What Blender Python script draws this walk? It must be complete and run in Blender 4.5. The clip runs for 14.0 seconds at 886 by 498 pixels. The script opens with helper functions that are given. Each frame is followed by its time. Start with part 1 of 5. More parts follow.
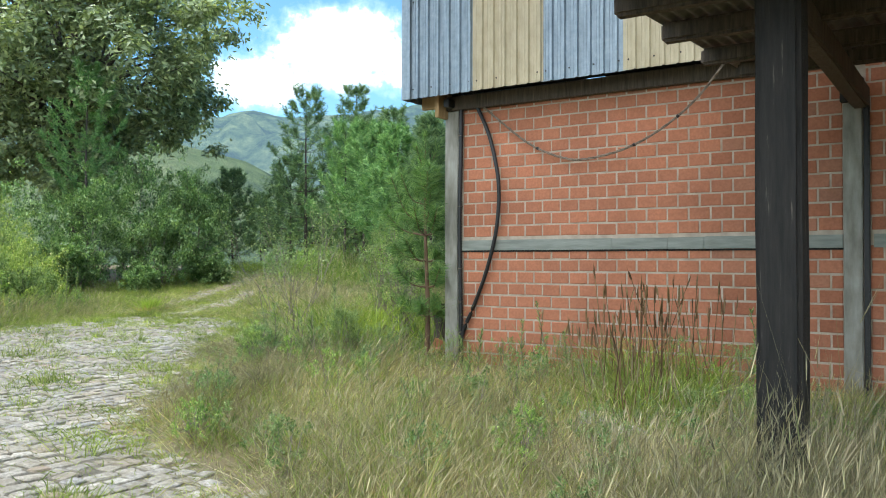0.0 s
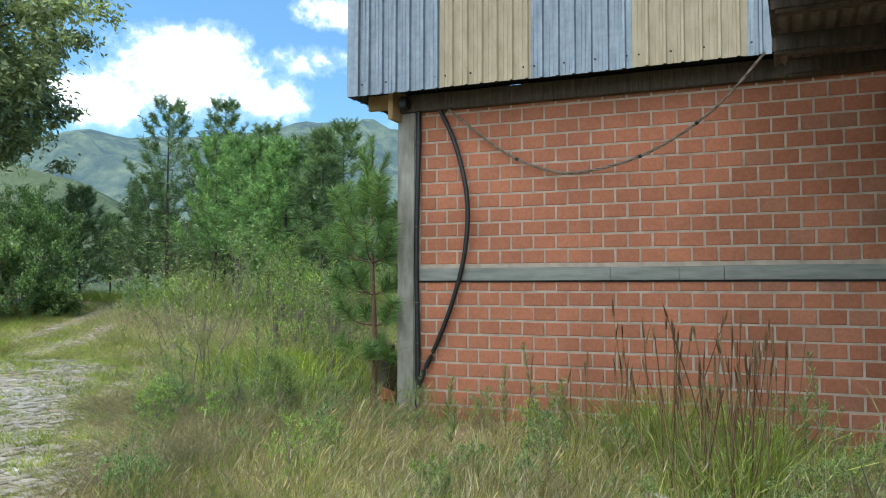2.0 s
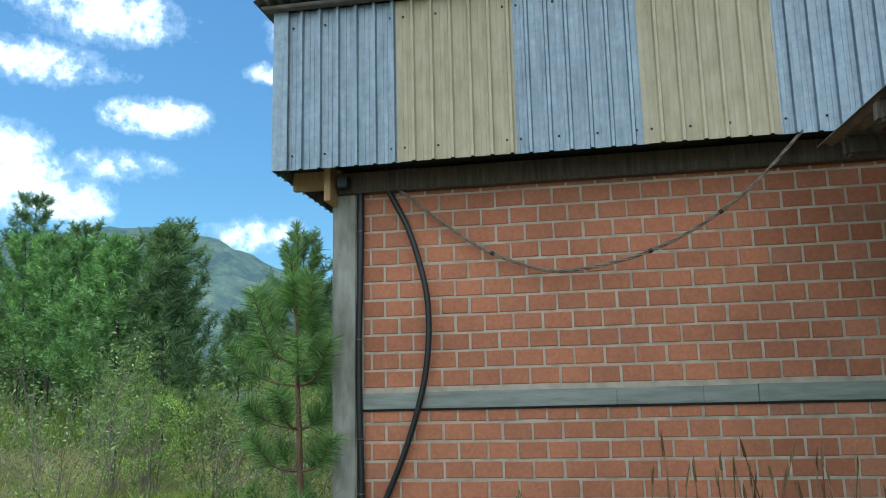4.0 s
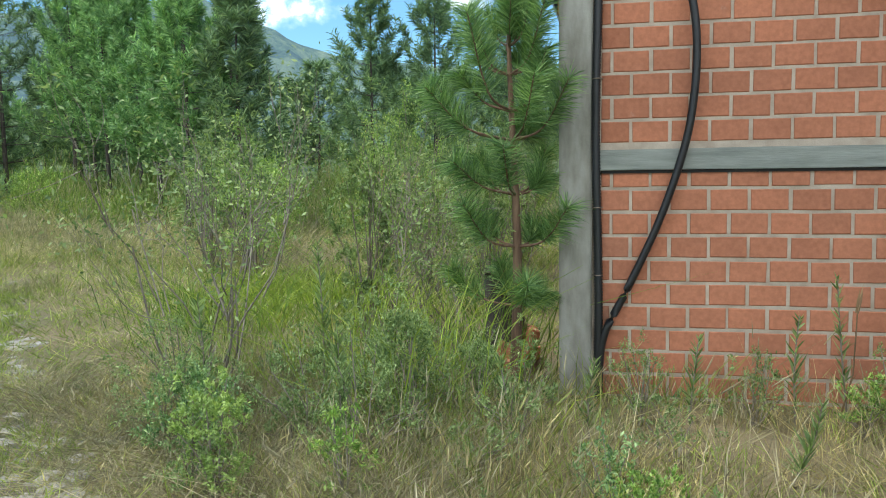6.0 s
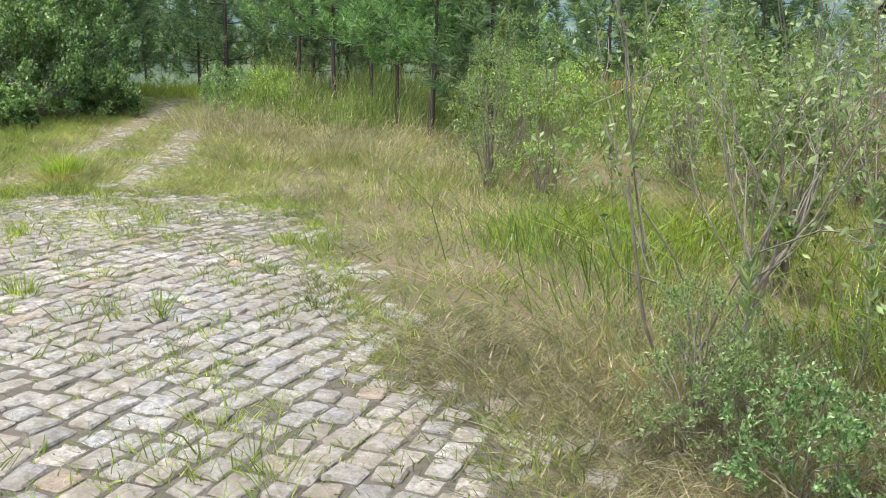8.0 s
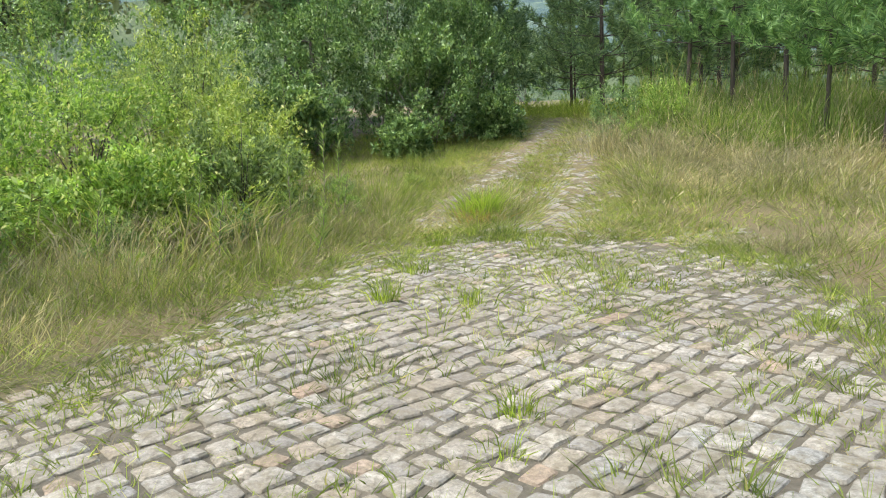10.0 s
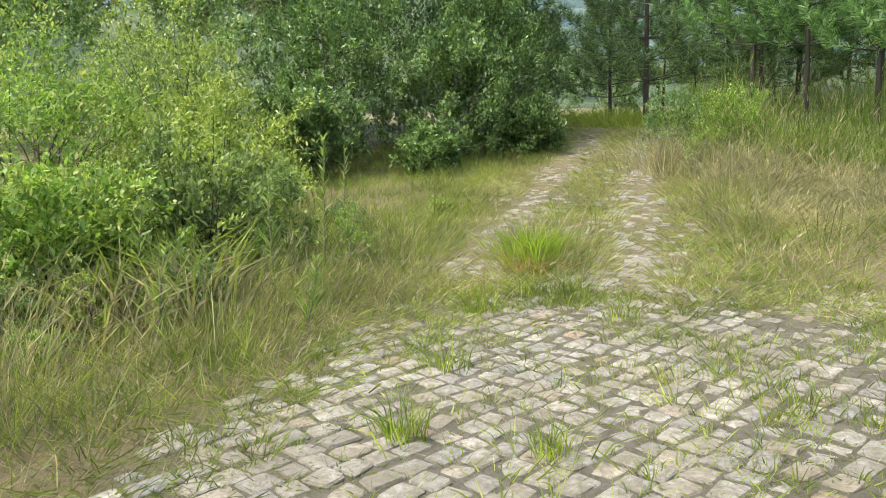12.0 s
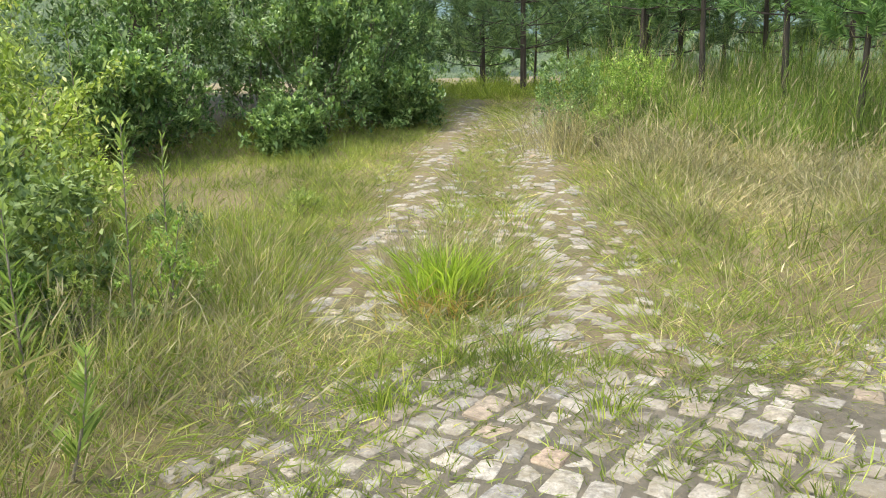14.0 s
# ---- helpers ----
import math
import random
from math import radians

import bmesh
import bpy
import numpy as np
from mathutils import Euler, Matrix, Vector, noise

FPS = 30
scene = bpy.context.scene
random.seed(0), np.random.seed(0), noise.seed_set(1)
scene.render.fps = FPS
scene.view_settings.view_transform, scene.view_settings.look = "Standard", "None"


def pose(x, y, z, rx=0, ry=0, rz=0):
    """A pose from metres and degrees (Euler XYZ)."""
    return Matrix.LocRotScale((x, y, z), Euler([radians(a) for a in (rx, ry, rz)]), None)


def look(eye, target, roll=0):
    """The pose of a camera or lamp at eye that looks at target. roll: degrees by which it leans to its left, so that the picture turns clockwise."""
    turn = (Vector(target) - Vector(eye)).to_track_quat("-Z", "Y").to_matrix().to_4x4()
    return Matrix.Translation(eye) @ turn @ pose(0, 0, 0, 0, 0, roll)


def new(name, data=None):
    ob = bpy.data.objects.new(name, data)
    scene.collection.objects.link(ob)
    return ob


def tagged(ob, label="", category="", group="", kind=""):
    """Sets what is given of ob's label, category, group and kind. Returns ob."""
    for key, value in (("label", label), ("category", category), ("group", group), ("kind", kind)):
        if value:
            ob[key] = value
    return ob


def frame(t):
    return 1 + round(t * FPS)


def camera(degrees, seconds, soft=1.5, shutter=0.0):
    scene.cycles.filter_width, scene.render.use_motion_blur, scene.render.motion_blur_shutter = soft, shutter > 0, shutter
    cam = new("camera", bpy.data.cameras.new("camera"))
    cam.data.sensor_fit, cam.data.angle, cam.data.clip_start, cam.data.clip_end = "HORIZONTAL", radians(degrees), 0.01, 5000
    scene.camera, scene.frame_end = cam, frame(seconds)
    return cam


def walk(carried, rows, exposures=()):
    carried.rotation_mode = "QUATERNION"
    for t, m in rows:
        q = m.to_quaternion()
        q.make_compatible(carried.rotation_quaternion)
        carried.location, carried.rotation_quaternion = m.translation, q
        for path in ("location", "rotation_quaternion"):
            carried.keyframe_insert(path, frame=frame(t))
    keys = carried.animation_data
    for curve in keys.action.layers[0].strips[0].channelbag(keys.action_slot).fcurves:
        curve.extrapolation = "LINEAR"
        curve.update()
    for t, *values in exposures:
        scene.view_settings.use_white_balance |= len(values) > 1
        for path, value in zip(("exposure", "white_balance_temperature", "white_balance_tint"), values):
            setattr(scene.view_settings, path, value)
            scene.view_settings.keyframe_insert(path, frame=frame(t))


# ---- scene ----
cam = camera(56.8, 14.0, 1.0)
METRES, EYE, TILT, LEAN, TURN = 17.2, 1.5, 0.0, 0.0, 33.5
ROWS = [
    (0.0, 0.0, 0.0, 0.0, -0.0, 0.97, -0.13),
    (0.5, -0.0185, 0.031, -0.0005, -4.34, -1.26, 0.84),
    (1.0, -0.0357, 0.0599, 0.001, -7.01, 0.24, 0.21),
    (1.5, -0.0549, 0.0945, 0.0034, -7.81, 2.23, 0.75),
    (2.0, -0.0692, 0.1219, 0.0035, -10.4, 2.9, -0.1),
    (2.5, -0.0821, 0.157, 0.0084, -13.97, 7.17, 0.15),
    (5.0, -0.1375, 0.3193, 0.0148, -25.59, 10.58, 0.98),
    (5.5, -0.1481, 0.3528, 0.0094, -23.76, 3.11, 1.77),
    (6.0, -0.1642, 0.3879, 0.0073, -21.41, -4.85, 0.67),
    (6.5, -0.1845, 0.4152, 0.0061, -17.42, -7.56, -0.71),
    (7.0, -0.2024, 0.4492, 0.0049, -15.8, -8.24, -2.07),
    (7.5, -0.2252, 0.4787, 0.0053, -15.38, -10.86, -2.47),
    (8.0, -0.2488, 0.5073, 0.0057, -10.2, -11.1, -1.37),
    (8.5, -0.274, 0.5363, 0.0081, -1.9, -11.95, 0.41),
    (9.0, -0.2956, 0.5618, 0.0108, 7.74, -12.17, 1.77),
    (11.5, -0.3535, 0.7291, 0.0129, 14.42, -9.71, 1.96),
    (12.0, -0.3673, 0.7653, 0.0124, 14.26, -9.75, 1.35),
    (12.5, -0.3755, 0.7973, 0.0112, 11.61, -11.42, 1.24),
    (13.0, -0.3827, 0.8326, 0.0134, 6.9, -11.56, 1.3),
    (13.5, -0.3938, 0.8647, 0.014, 4.94, -11.23, 1.13),
    (14.0, -0.4045, 0.8995, 0.0116, 4.55, -12.0, 1.05),
]
walk(cam, [(t, pose(0, 0, EYE, TILT, LEAN, TURN) @ pose(METRES * x, METRES * y, METRES * z, 90 + pitch, roll, yaw)) for t, x, y, z, yaw, pitch, roll in ROWS],
     [(0.0, 1.15, 6050, 7), (0.5, 1.3, 6200, 10), (1.5, 0.86, 5950, 6), (2.0, 0.85, 6000, 9), (2.5, 0.66, 5700, 2), (5.0, 0.6, 5600, 0), (6.0, 0.95, 6000, 6), (7.0, 1.31, 6100, 19), (7.5, 1.33, 6200, 18), (9.0, 1.18, 6400, 12), (11.5, 1.19, 6750, 11), (14.0, 1.37, 6750, 12)])

# ---- world, sun, exposure ----
SUN_EL, SUN_AZ = radians(72), radians(250)   # azimuth clockwise from +y
world = bpy.data.worlds.new("sky")
scene.world = world
world.use_nodes = True
wt = world.node_tree
sky = wt.nodes.new("ShaderNodeTexSky")
sky.sky_type = "NISHITA"
sky.sun_disc = False
sky.sun_elevation = SUN_EL
sky.sun_rotation = SUN_AZ
sky.air_density, sky.dust_density, sky.ozone_density = 1.15, 0.3, 1.0
wt.nodes["Background"].inputs["Strength"].default_value = 0.085
tone = wt.nodes.new("ShaderNodeMix")
tone.data_type, tone.blend_type = "RGBA", "MULTIPLY"
tone.inputs[0].default_value = 1.0
tone.inputs[7].default_value = (0.72, 1.0, 1.12, 1)      # clear mountain air
wt.links.new(sky.outputs[0], tone.inputs[6])
wt.links.new(tone.outputs[2], wt.nodes["Background"].inputs["Color"])

sun_data = bpy.data.lights.new("sun", "SUN")
sun_data.energy, sun_data.angle, sun_data.color = 2.6, radians(12), (1.0, 0.95, 0.84)
sun = new("sun", sun_data)
sun_from = Vector((math.sin(SUN_AZ) * math.cos(SUN_EL), math.cos(SUN_AZ) * math.cos(SUN_EL), math.sin(SUN_EL)))
sun.matrix_world = look(sun_from * 50, (0, 0, 0))

rng = np.random.default_rng(7)


# ---- node helpers ----
class Nodes:
    """A small wrapper that builds one node material."""

    def __init__(self, name):
        self.mat = bpy.data.materials.new(name)
        self.mat.use_nodes = True
        self.t = self.mat.node_tree
        self.bsdf = self.t.nodes["Principled BSDF"]
        self.out = self.t.nodes["Material Output"]
        self.co = None

    def add(self, kind, **values):
        n = self.t.nodes.new(kind)
        for key, value in values.items():
            if key in n.inputs:
                n.inputs[key].default_value = value
        return n

    def link(self, a, b):
        self.t.links.new(a, b)

    def coords(self, which="Object"):
        if self.co is None:
            self.co = self.t.nodes.new("ShaderNodeTexCoord")
        return self.co.outputs[which]

    def noise(self, scale, detail=4.0, rough=0.55, stretch=None, which="Object"):
        n = self.add("ShaderNodeTexNoise", Scale=scale, Detail=detail, Roughness=rough)
        src = self.coords(which)
        if stretch:
            m = self.t.nodes.new("ShaderNodeMapping")
            m.inputs["Scale"].default_value = stretch
            self.link(src, m.inputs["Vector"])
            src = m.outputs[0]
        self.link(src, n.inputs["Vector"])
        return n.outputs["Fac"]

    def ramp(self, fac, *stops):
        n = self.t.nodes.new("ShaderNodeValToRGB")
        els = n.color_ramp.elements
        while len(els) < len(stops):
            els.new(0.5)
        for e, (p, c) in zip(els, stops):
            e.position = p
            e.color = (*c, 1) if len(c) == 3 else c
        self.link(fac, n.inputs["Fac"])
        return n.outputs["Color"]

    def mix(self, fac, a, b, blend="MIX"):
        n = self.t.nodes.new("ShaderNodeMix")
        n.data_type, n.blend_type = "RGBA", blend
        for sock, v in ((n.inputs[0], fac), (n.inputs[6], a), (n.inputs[7], b)):
            if hasattr(v, "is_linked"):
                self.link(v, sock)
            elif isinstance(v, (int, float)):
                sock.default_value = v
            else:
                sock.default_value = (*v, 1)
        return n.outputs[2]

    def math(self, op, a, b=0.0, c=0.0):
        n = self.t.nodes.new("ShaderNodeMath")
        n.operation = op
        for sock, v in zip(n.inputs, (a, b, c)):
            if hasattr(v, "is_linked"):
                self.link(v, sock)
            else:
                sock.default_value = v
        return n.outputs[0]

    def random(self, what):
        if what == "island":
            return self.t.nodes.new("ShaderNodeNewGeometry").outputs["Random Per Island"]
        return self.t.nodes.new("ShaderNodeObjectInfo").outputs["Random"]

    def bump(self, height, strength=0.3, distance=0.01):
        n = self.add("ShaderNodeBump", Strength=strength, Distance=distance)
        self.link(height, n.inputs["Height"])
        self.link(n.outputs[0], self.bsdf.inputs["Normal"])

    def done(self, colour=None, rough=0.8, metal=0.0, spec=0.5):
        b = self.bsdf
        if colour is not None:
            if hasattr(colour, "is_linked"):
                self.link(colour, b.inputs["Base Color"])
            else:
                b.inputs["Base Color"].default_value = (*colour, 1)
        if hasattr(rough, "is_linked"):
            self.link(rough, b.inputs["Roughness"])
        else:
            b.inputs["Roughness"].default_value = rough
        b.inputs["Metallic"].default_value = metal
        b.inputs["Specular IOR Level"].default_value = spec
        return self.mat


def leaf_material(name, dark, mid, light, yellow=None, patch=0.6, through_light=0.35, rough=0.55, swing=0.26):
    """Foliage: each leaf its own tint, clumps and sprigs drift in tone, some light passes through."""
    n = Nodes(name)
    col = n.ramp(n.random("island"), (0.0, dark), (0.55, mid), (0.93, light), (1.0, yellow or light))
    drift = n.ramp(n.noise(patch, 3), (0.32, (1 - swing, 1 - 0.9 * swing, 1 - swing)), (0.68, (1 + 0.8 * swing, 1 + 0.72 * swing, 1 + 0.4 * swing)))
    col = n.mix(1.0, col, drift, "MULTIPLY")
    sprig = n.ramp(n.noise(patch * 7.0, 2), (0.3, (1 - swing, 1 - 0.85 * swing, 1 - swing)), (0.7, (1 + swing, 1 + 0.95 * swing, 1 + 0.7 * swing)))
    col = n.mix(1.0, col, sprig, "MULTIPLY")
    n.done(col, rough, spec=0.3)
    tr = n.t.nodes.new("ShaderNodeBsdfTranslucent")
    n.link(n.mix(1.0, col, (1.15, 1.2, 0.6), "MULTIPLY"), tr.inputs["Color"])
    mixer = n.t.nodes.new("ShaderNodeMixShader")
    mixer.inputs[0].default_value = through_light * 0.9
    n.link(n.bsdf.outputs[0], mixer.inputs[1])
    n.link(tr.outputs[0], mixer.inputs[2])
    n.link(mixer.outputs[0], n.out.inputs["Surface"])
    return n.mat


# ---- materials ----
def brick_material():
    n = Nodes("brick_clay")
    base = n.ramp(n.random("island"), (0.0, (0.35, 0.135, 0.07)), (0.4, (0.41, 0.16, 0.082)), (0.8, (0.46, 0.19, 0.105)), (1.0, (0.34, 0.165, 0.1)))
    ob = n.ramp(n.random("object"), (0.0, (0.9, 0.9, 0.91)), (0.5, (1.0, 1.0, 1.0)), (1.0, (1.07, 1.05, 1.04)))
    col = n.mix(1.0, base, ob, "MULTIPLY")
    geo = n.t.nodes.new("ShaderNodeNewGeometry")
    fine = n.add("ShaderNodeTexNoise", Scale=38.0, Detail=6.0)
    n.link(geo.outputs["Position"], fine.inputs["Vector"])
    big = n.add("ShaderNodeTexNoise", Scale=1.1, Detail=5.0)
    n.link(geo.outputs["Position"], big.inputs["Vector"])
    col = n.mix(1.0, col, n.ramp(big.outputs["Fac"], (0.3, (0.8, 0.78, 0.78)), (0.7, (1.12, 1.1, 1.1))), "MULTIPLY")
    col = n.mix(1.0, col, n.ramp(fine.outputs["Fac"], (0.3, (0.86, 0.84, 0.82)), (0.7, (1.1, 1.1, 1.1))), "MULTIPLY")
    pale = n.add("ShaderNodeTexNoise", Scale=7.0, Detail=8.0, Roughness=0.7)
    n.link(geo.outputs["Position"], pale.inputs["Vector"])
    col = n.mix(n.ramp(pale.outputs["Fac"], (0.66, (0, 0, 0)), (0.78, (0.39, 0.39, 0.39))), col, (0.429, 0.328, 0.265))
    n.bump(fine.outputs["Fac"], 0.25, 0.004)
    return n.done(col, 0.85)


def mortar_material():
    n = Nodes("mortar")
    col = n.ramp(n.noise(6, 6), (0.3, (0.33, 0.265, 0.2)), (0.7, (0.52, 0.44, 0.35)))
    n.bump(n.noise(90, 4), 0.5, 0.004)
    return n.done(col, 0.95)


def concrete_material():
    n = Nodes("concrete")
    col = n.ramp(n.noise(2.2, 6), (0.3, (0.23, 0.221, 0.191)), (0.7, (0.357, 0.348, 0.306)))
    col = n.mix(1.0, col, n.ramp(n.noise(9, 6, stretch=(1, 1, 0.25)), (0.35, (0.637, 0.62, 0.578)), (0.65, (1.1, 1.1, 1.1))), "MULTIPLY")
    n.bump(n.noise(45, 6), 0.5, 0.006)
    return n.done(col, 0.92)


def board_material():
    n = Nodes("grey_cement_board")
    col = n.ramp(n.noise(5, 8, 0.65, (0.4, 1, 3)), (0.3, (0.17, 0.183, 0.162)), (0.7, (0.315, 0.332, 0.293)))
    n.bump(n.noise(30, 6, stretch=(0.3, 1, 3)), 0.5, 0.006)
    return n.done(col, 0.9)


def metal_material():
    n = Nodes("galvanised_sheet")
    col = n.ramp(n.noise(14, 8, 0.7), (0.3, (0.2, 0.25, 0.29)), (0.7, (0.3, 0.355, 0.4)))
    col = n.mix(1.0, col, n.ramp(n.noise(3, 5, stretch=(6, 1, 0.5)), (0.35, (0.78, 0.79, 0.8)), (0.65, (1.08, 1.08, 1.08))), "MULTIPLY")
    n.bump(n.noise(60, 4), 0.08, 0.003)
    return n.done(col, n.math("MULTIPLY_ADD", n.noise(25, 5), 0.25, 0.36), 0.55)


def yellow_sheet_material():
    n = Nodes("yellowed_fibreglass_sheet")
    col = n.ramp(n.noise(10, 8, 0.7, (1, 1, 0.35)), (0.3, (0.34, 0.285, 0.175)), (0.7, (0.48, 0.415, 0.28)))
    col = n.mix(n.ramp(n.noise(26, 8, 0.75), (0.6, (0, 0, 0)), (0.72, (0.4, 0.4, 0.4))), col, (0.544, 0.496, 0.368))
    n.bump(n.noise(40, 5), 0.12, 0.004)
    return n.done(col, 0.55)


def dark_wood_material(name, a, b, pale=1.6):
    n = Nodes(name)
    col = n.ramp(n.noise(5, 8, 0.7, (6, 6, 0.5)), (0.35, a), (0.62, b), (0.74, tuple(pale * v for v in b)))
    n.bump(n.noise(8, 8, 0.7, (8, 8, 0.5)), 0.7, 0.012)
    return n.done(col, 0.8)


def plain_material(name, a, b, rough=0.7, scale=6.0, metal=0.0, bump=0.2):
    n = Nodes(name)
    col = n.ramp(n.noise(scale, 6), (0.3, a), (0.7, b))
    if bump:
        n.bump(n.noise(scale * 8, 4), bump, 0.004)
    return n.done(col, rough, metal)


def stone_material():
    n = Nodes("cobble_granite")
    geo = n.t.nodes.new("ShaderNodeNewGeometry")
    tint = n.ramp(n.random("island"), (0.0, (0.25, 0.255, 0.26)), (0.35, (0.325, 0.32, 0.3)), (0.75, (0.39, 0.38, 0.345)), (0.95, (0.34, 0.3, 0.25)), (1.0, (0.34, 0.26, 0.2)))
    ob = n.ramp(n.random("object"), (0.0, (0.82, 0.84, 0.88)), (0.5, (1.0, 1.0, 1.0)), (1.0, (1.1, 1.04, 0.98)))
    col = n.mix(1.0, tint, ob, "MULTIPLY")

    def tex(scale, detail, rough):
        t = n.add("ShaderNodeTexNoise", Scale=scale, Detail=detail, Roughness=rough)
        n.link(geo.outputs["Position"], t.inputs["Vector"])
        return t.outputs["Fac"]
    col = n.mix(1.0, col, n.ramp(tex(26, 8, 0.72), (0.33, (0.42, 0.41, 0.38)), (0.66, (1.32, 1.32, 1.3))), "MULTIPLY")
    col = n.mix(n.ramp(tex(6.0, 8, 0.75), (0.45, (0, 0, 0)), (0.62, (0.8, 0.8, 0.8))), col, (0.19, 0.165, 0.105))
    col = n.mix(n.ramp(tex(1.6, 6, 0.6), (0.42, (0, 0, 0)), (0.66, (0.62, 0.62, 0.62))), col, (0.2, 0.17, 0.125))
    col = n.mix(n.ramp(tex(60, 6, 0.7), (0.55, (0, 0, 0)), (0.7, (0.6, 0.6, 0.6))), col, (0.13, 0.125, 0.115))
    n.bump(tex(24, 8, 0.65), 1.0, 0.02)
    return n.done(col, 0.88)


def ground_material():
    n = Nodes("soil_and_thatch")
    fine = n.noise(30, 8, 0.75)
    col = n.ramp(n.noise(0.6, 6, 0.6), (0.3, (0.13, 0.125, 0.05)), (0.5, (0.2, 0.16, 0.085)), (0.7, (0.24, 0.19, 0.115)))
    col = n.mix(1.0, col, n.ramp(fine, (0.3, (0.55, 0.55, 0.5)), (0.7, (1.3, 1.28, 1.2))), "MULTIPLY")
    sand = n.ramp(n.noise(9, 8, 0.7), (0.3, (0.1, 0.088, 0.062)), (0.7, (0.21, 0.185, 0.14)))
    layer = n.t.nodes.new("ShaderNodeAttribute")
    layer.attribute_name = "sand"
    col = n.mix(layer.outputs["Fac"], col, sand)
    n.bump(fine, 1.0, 0.03)
    return n.done(col, 0.97)


def far_material(name, a, b, c, glow, strength, scale):
    """Distant land: mixed woods and clearings, with aerial haze painted in as a faint bluish glow."""
    n = Nodes(name)
    col = n.ramp(n.noise(scale, 12, 0.68), (0.38, a), (0.5, b), (0.68, c))
    n.done(col, 1.0, spec=0.0)
    n.bsdf.inputs["Emission Color"].default_value = (*glow, 1)
    n.bsdf.inputs["Emission Strength"].default_value = strength
    n.bump(n.noise(scale * 7, 10, 0.75), 1.0, 25.0)
    return n.mat


M_BRICK, M_MORTAR, M_CONCRETE, M_BOARD = brick_material(), mortar_material(), concrete_material(), board_material()
M_METAL, M_YELLOW, M_STONE, M_GROUND = metal_material(), yellow_sheet_material(), stone_material(), ground_material()
M_POST = dark_wood_material("tarred_timber", (0.006, 0.0055, 0.005), (0.022, 0.019, 0.016), 7.0)
M_BEAM = dark_wood_material("weathered_timber", (0.04, 0.03, 0.022), (0.11, 0.085, 0.06))
M_PLANK = dark_wood_material("pale_timber", (0.3, 0.19, 0.08), (0.42, 0.28, 0.13))
M_BLACK = plain_material("black_plastic", (0.008, 0.008, 0.009), (0.016, 0.016, 0.017), 0.45, 20, 0, 0.05)
M_CABLE = plain_material("twisted_wire", (0.12, 0.09, 0.065), (0.3, 0.24, 0.18), 0.6, 18, 0.2)
M_RUST = plain_material("old_roof_sheet", (0.1, 0.09, 0.085), (0.2, 0.18, 0.165), 0.75, 9)
# near-black: shade painted under eave and belt board; also colours the column's block
M_DARK = plain_material("shade_and_block_black", (0.012, 0.011, 0.01), (0.03, 0.028, 0.025), 0.95, 5)
M_SCREW = plain_material("screw", (0.03, 0.03, 0.03), (0.07, 0.06, 0.05), 0.6, 40, 0.6)
M_BARK = dark_wood_material("pine_bark", (0.035, 0.029, 0.024), (0.09, 0.072, 0.058))
M_REDBARK = dark_wood_material("young_bark", (0.09, 0.05, 0.03), (0.2, 0.12, 0.07))
M_TWIG = plain_material("grey_twig", (0.13, 0.11, 0.085), (0.29, 0.255, 0.2), 0.9, 12)
L_STRAW = leaf_material("grey_straw", (0.15, 0.13, 0.09), (0.28, 0.24, 0.17), (0.45, 0.4, 0.3), (0.22, 0.24, 0.1), 1.1, 0.3, 0.75, 0.35)
M_ROCK = plain_material("pale_rubble", (0.19, 0.18, 0.16), (0.36, 0.35, 0.32), 0.9, 9, 0, 0.6)
M_BLUEBOX = plain_material("pale_blue_paint", (0.42, 0.5, 0.55), (0.55, 0.62, 0.66), 0.6, 8)
M_REDSOIL = plain_material("red_soil", (0.4, 0.2, 0.09), (0.55, 0.3, 0.15), 0.95, 1.5)
L_GRASS_DRY = leaf_material("dry_grass", (0.2, 0.16, 0.085), (0.33, 0.27, 0.155), (0.5, 0.43, 0.27), (0.22, 0.27, 0.08), 1.1, 0.35, 0.7, 0.42)
L_GRASS_GREEN = leaf_material("green_grass", (0.14, 0.19, 0.045), (0.23, 0.29, 0.075), (0.36, 0.42, 0.12), (0.5, 0.43, 0.2), 1.1, 0.4, 0.6, 0.42)
L_GRASS_LIME = leaf_material("lime_grass", (0.17, 0.24, 0.04), (0.28, 0.36, 0.07), (0.4, 0.47, 0.1), (0.5, 0.44, 0.2), 1.1, 0.42, 0.55, 0.42)
L_GRASS_PINK = leaf_material("flowering_grass", (0.25, 0.215, 0.15), (0.37, 0.33, 0.235), (0.5, 0.45, 0.34), (0.25, 0.3, 0.11), 1.1, 0.35, 0.75, 0.42)
L_TALL = leaf_material("tall_green_grass", (0.09, 0.15, 0.035), (0.175, 0.26, 0.065), (0.3, 0.385, 0.115), (0.46, 0.4, 0.21), 1.1, 0.4, 0.6, 0.42)
L_TUSSOCK = leaf_material("bright_lime_grass", (0.2, 0.3, 0.04), (0.34, 0.46, 0.07), (0.48, 0.58, 0.13), (0.6, 0.5, 0.2), 1.1, 0.45, 0.5, 0.2)
L_RUSTY = leaf_material("rusty_grass", (0.3, 0.2, 0.08), (0.45, 0.31, 0.13), (0.56, 0.45, 0.2), (0.34, 0.4, 0.1), 1.1, 0.35, 0.65, 0.3)
L_SEED = leaf_material("seed_heads", (0.11, 0.065, 0.04), (0.19, 0.12, 0.075), (0.29, 0.2, 0.12), None, 0.8, 0.25, 0.8)
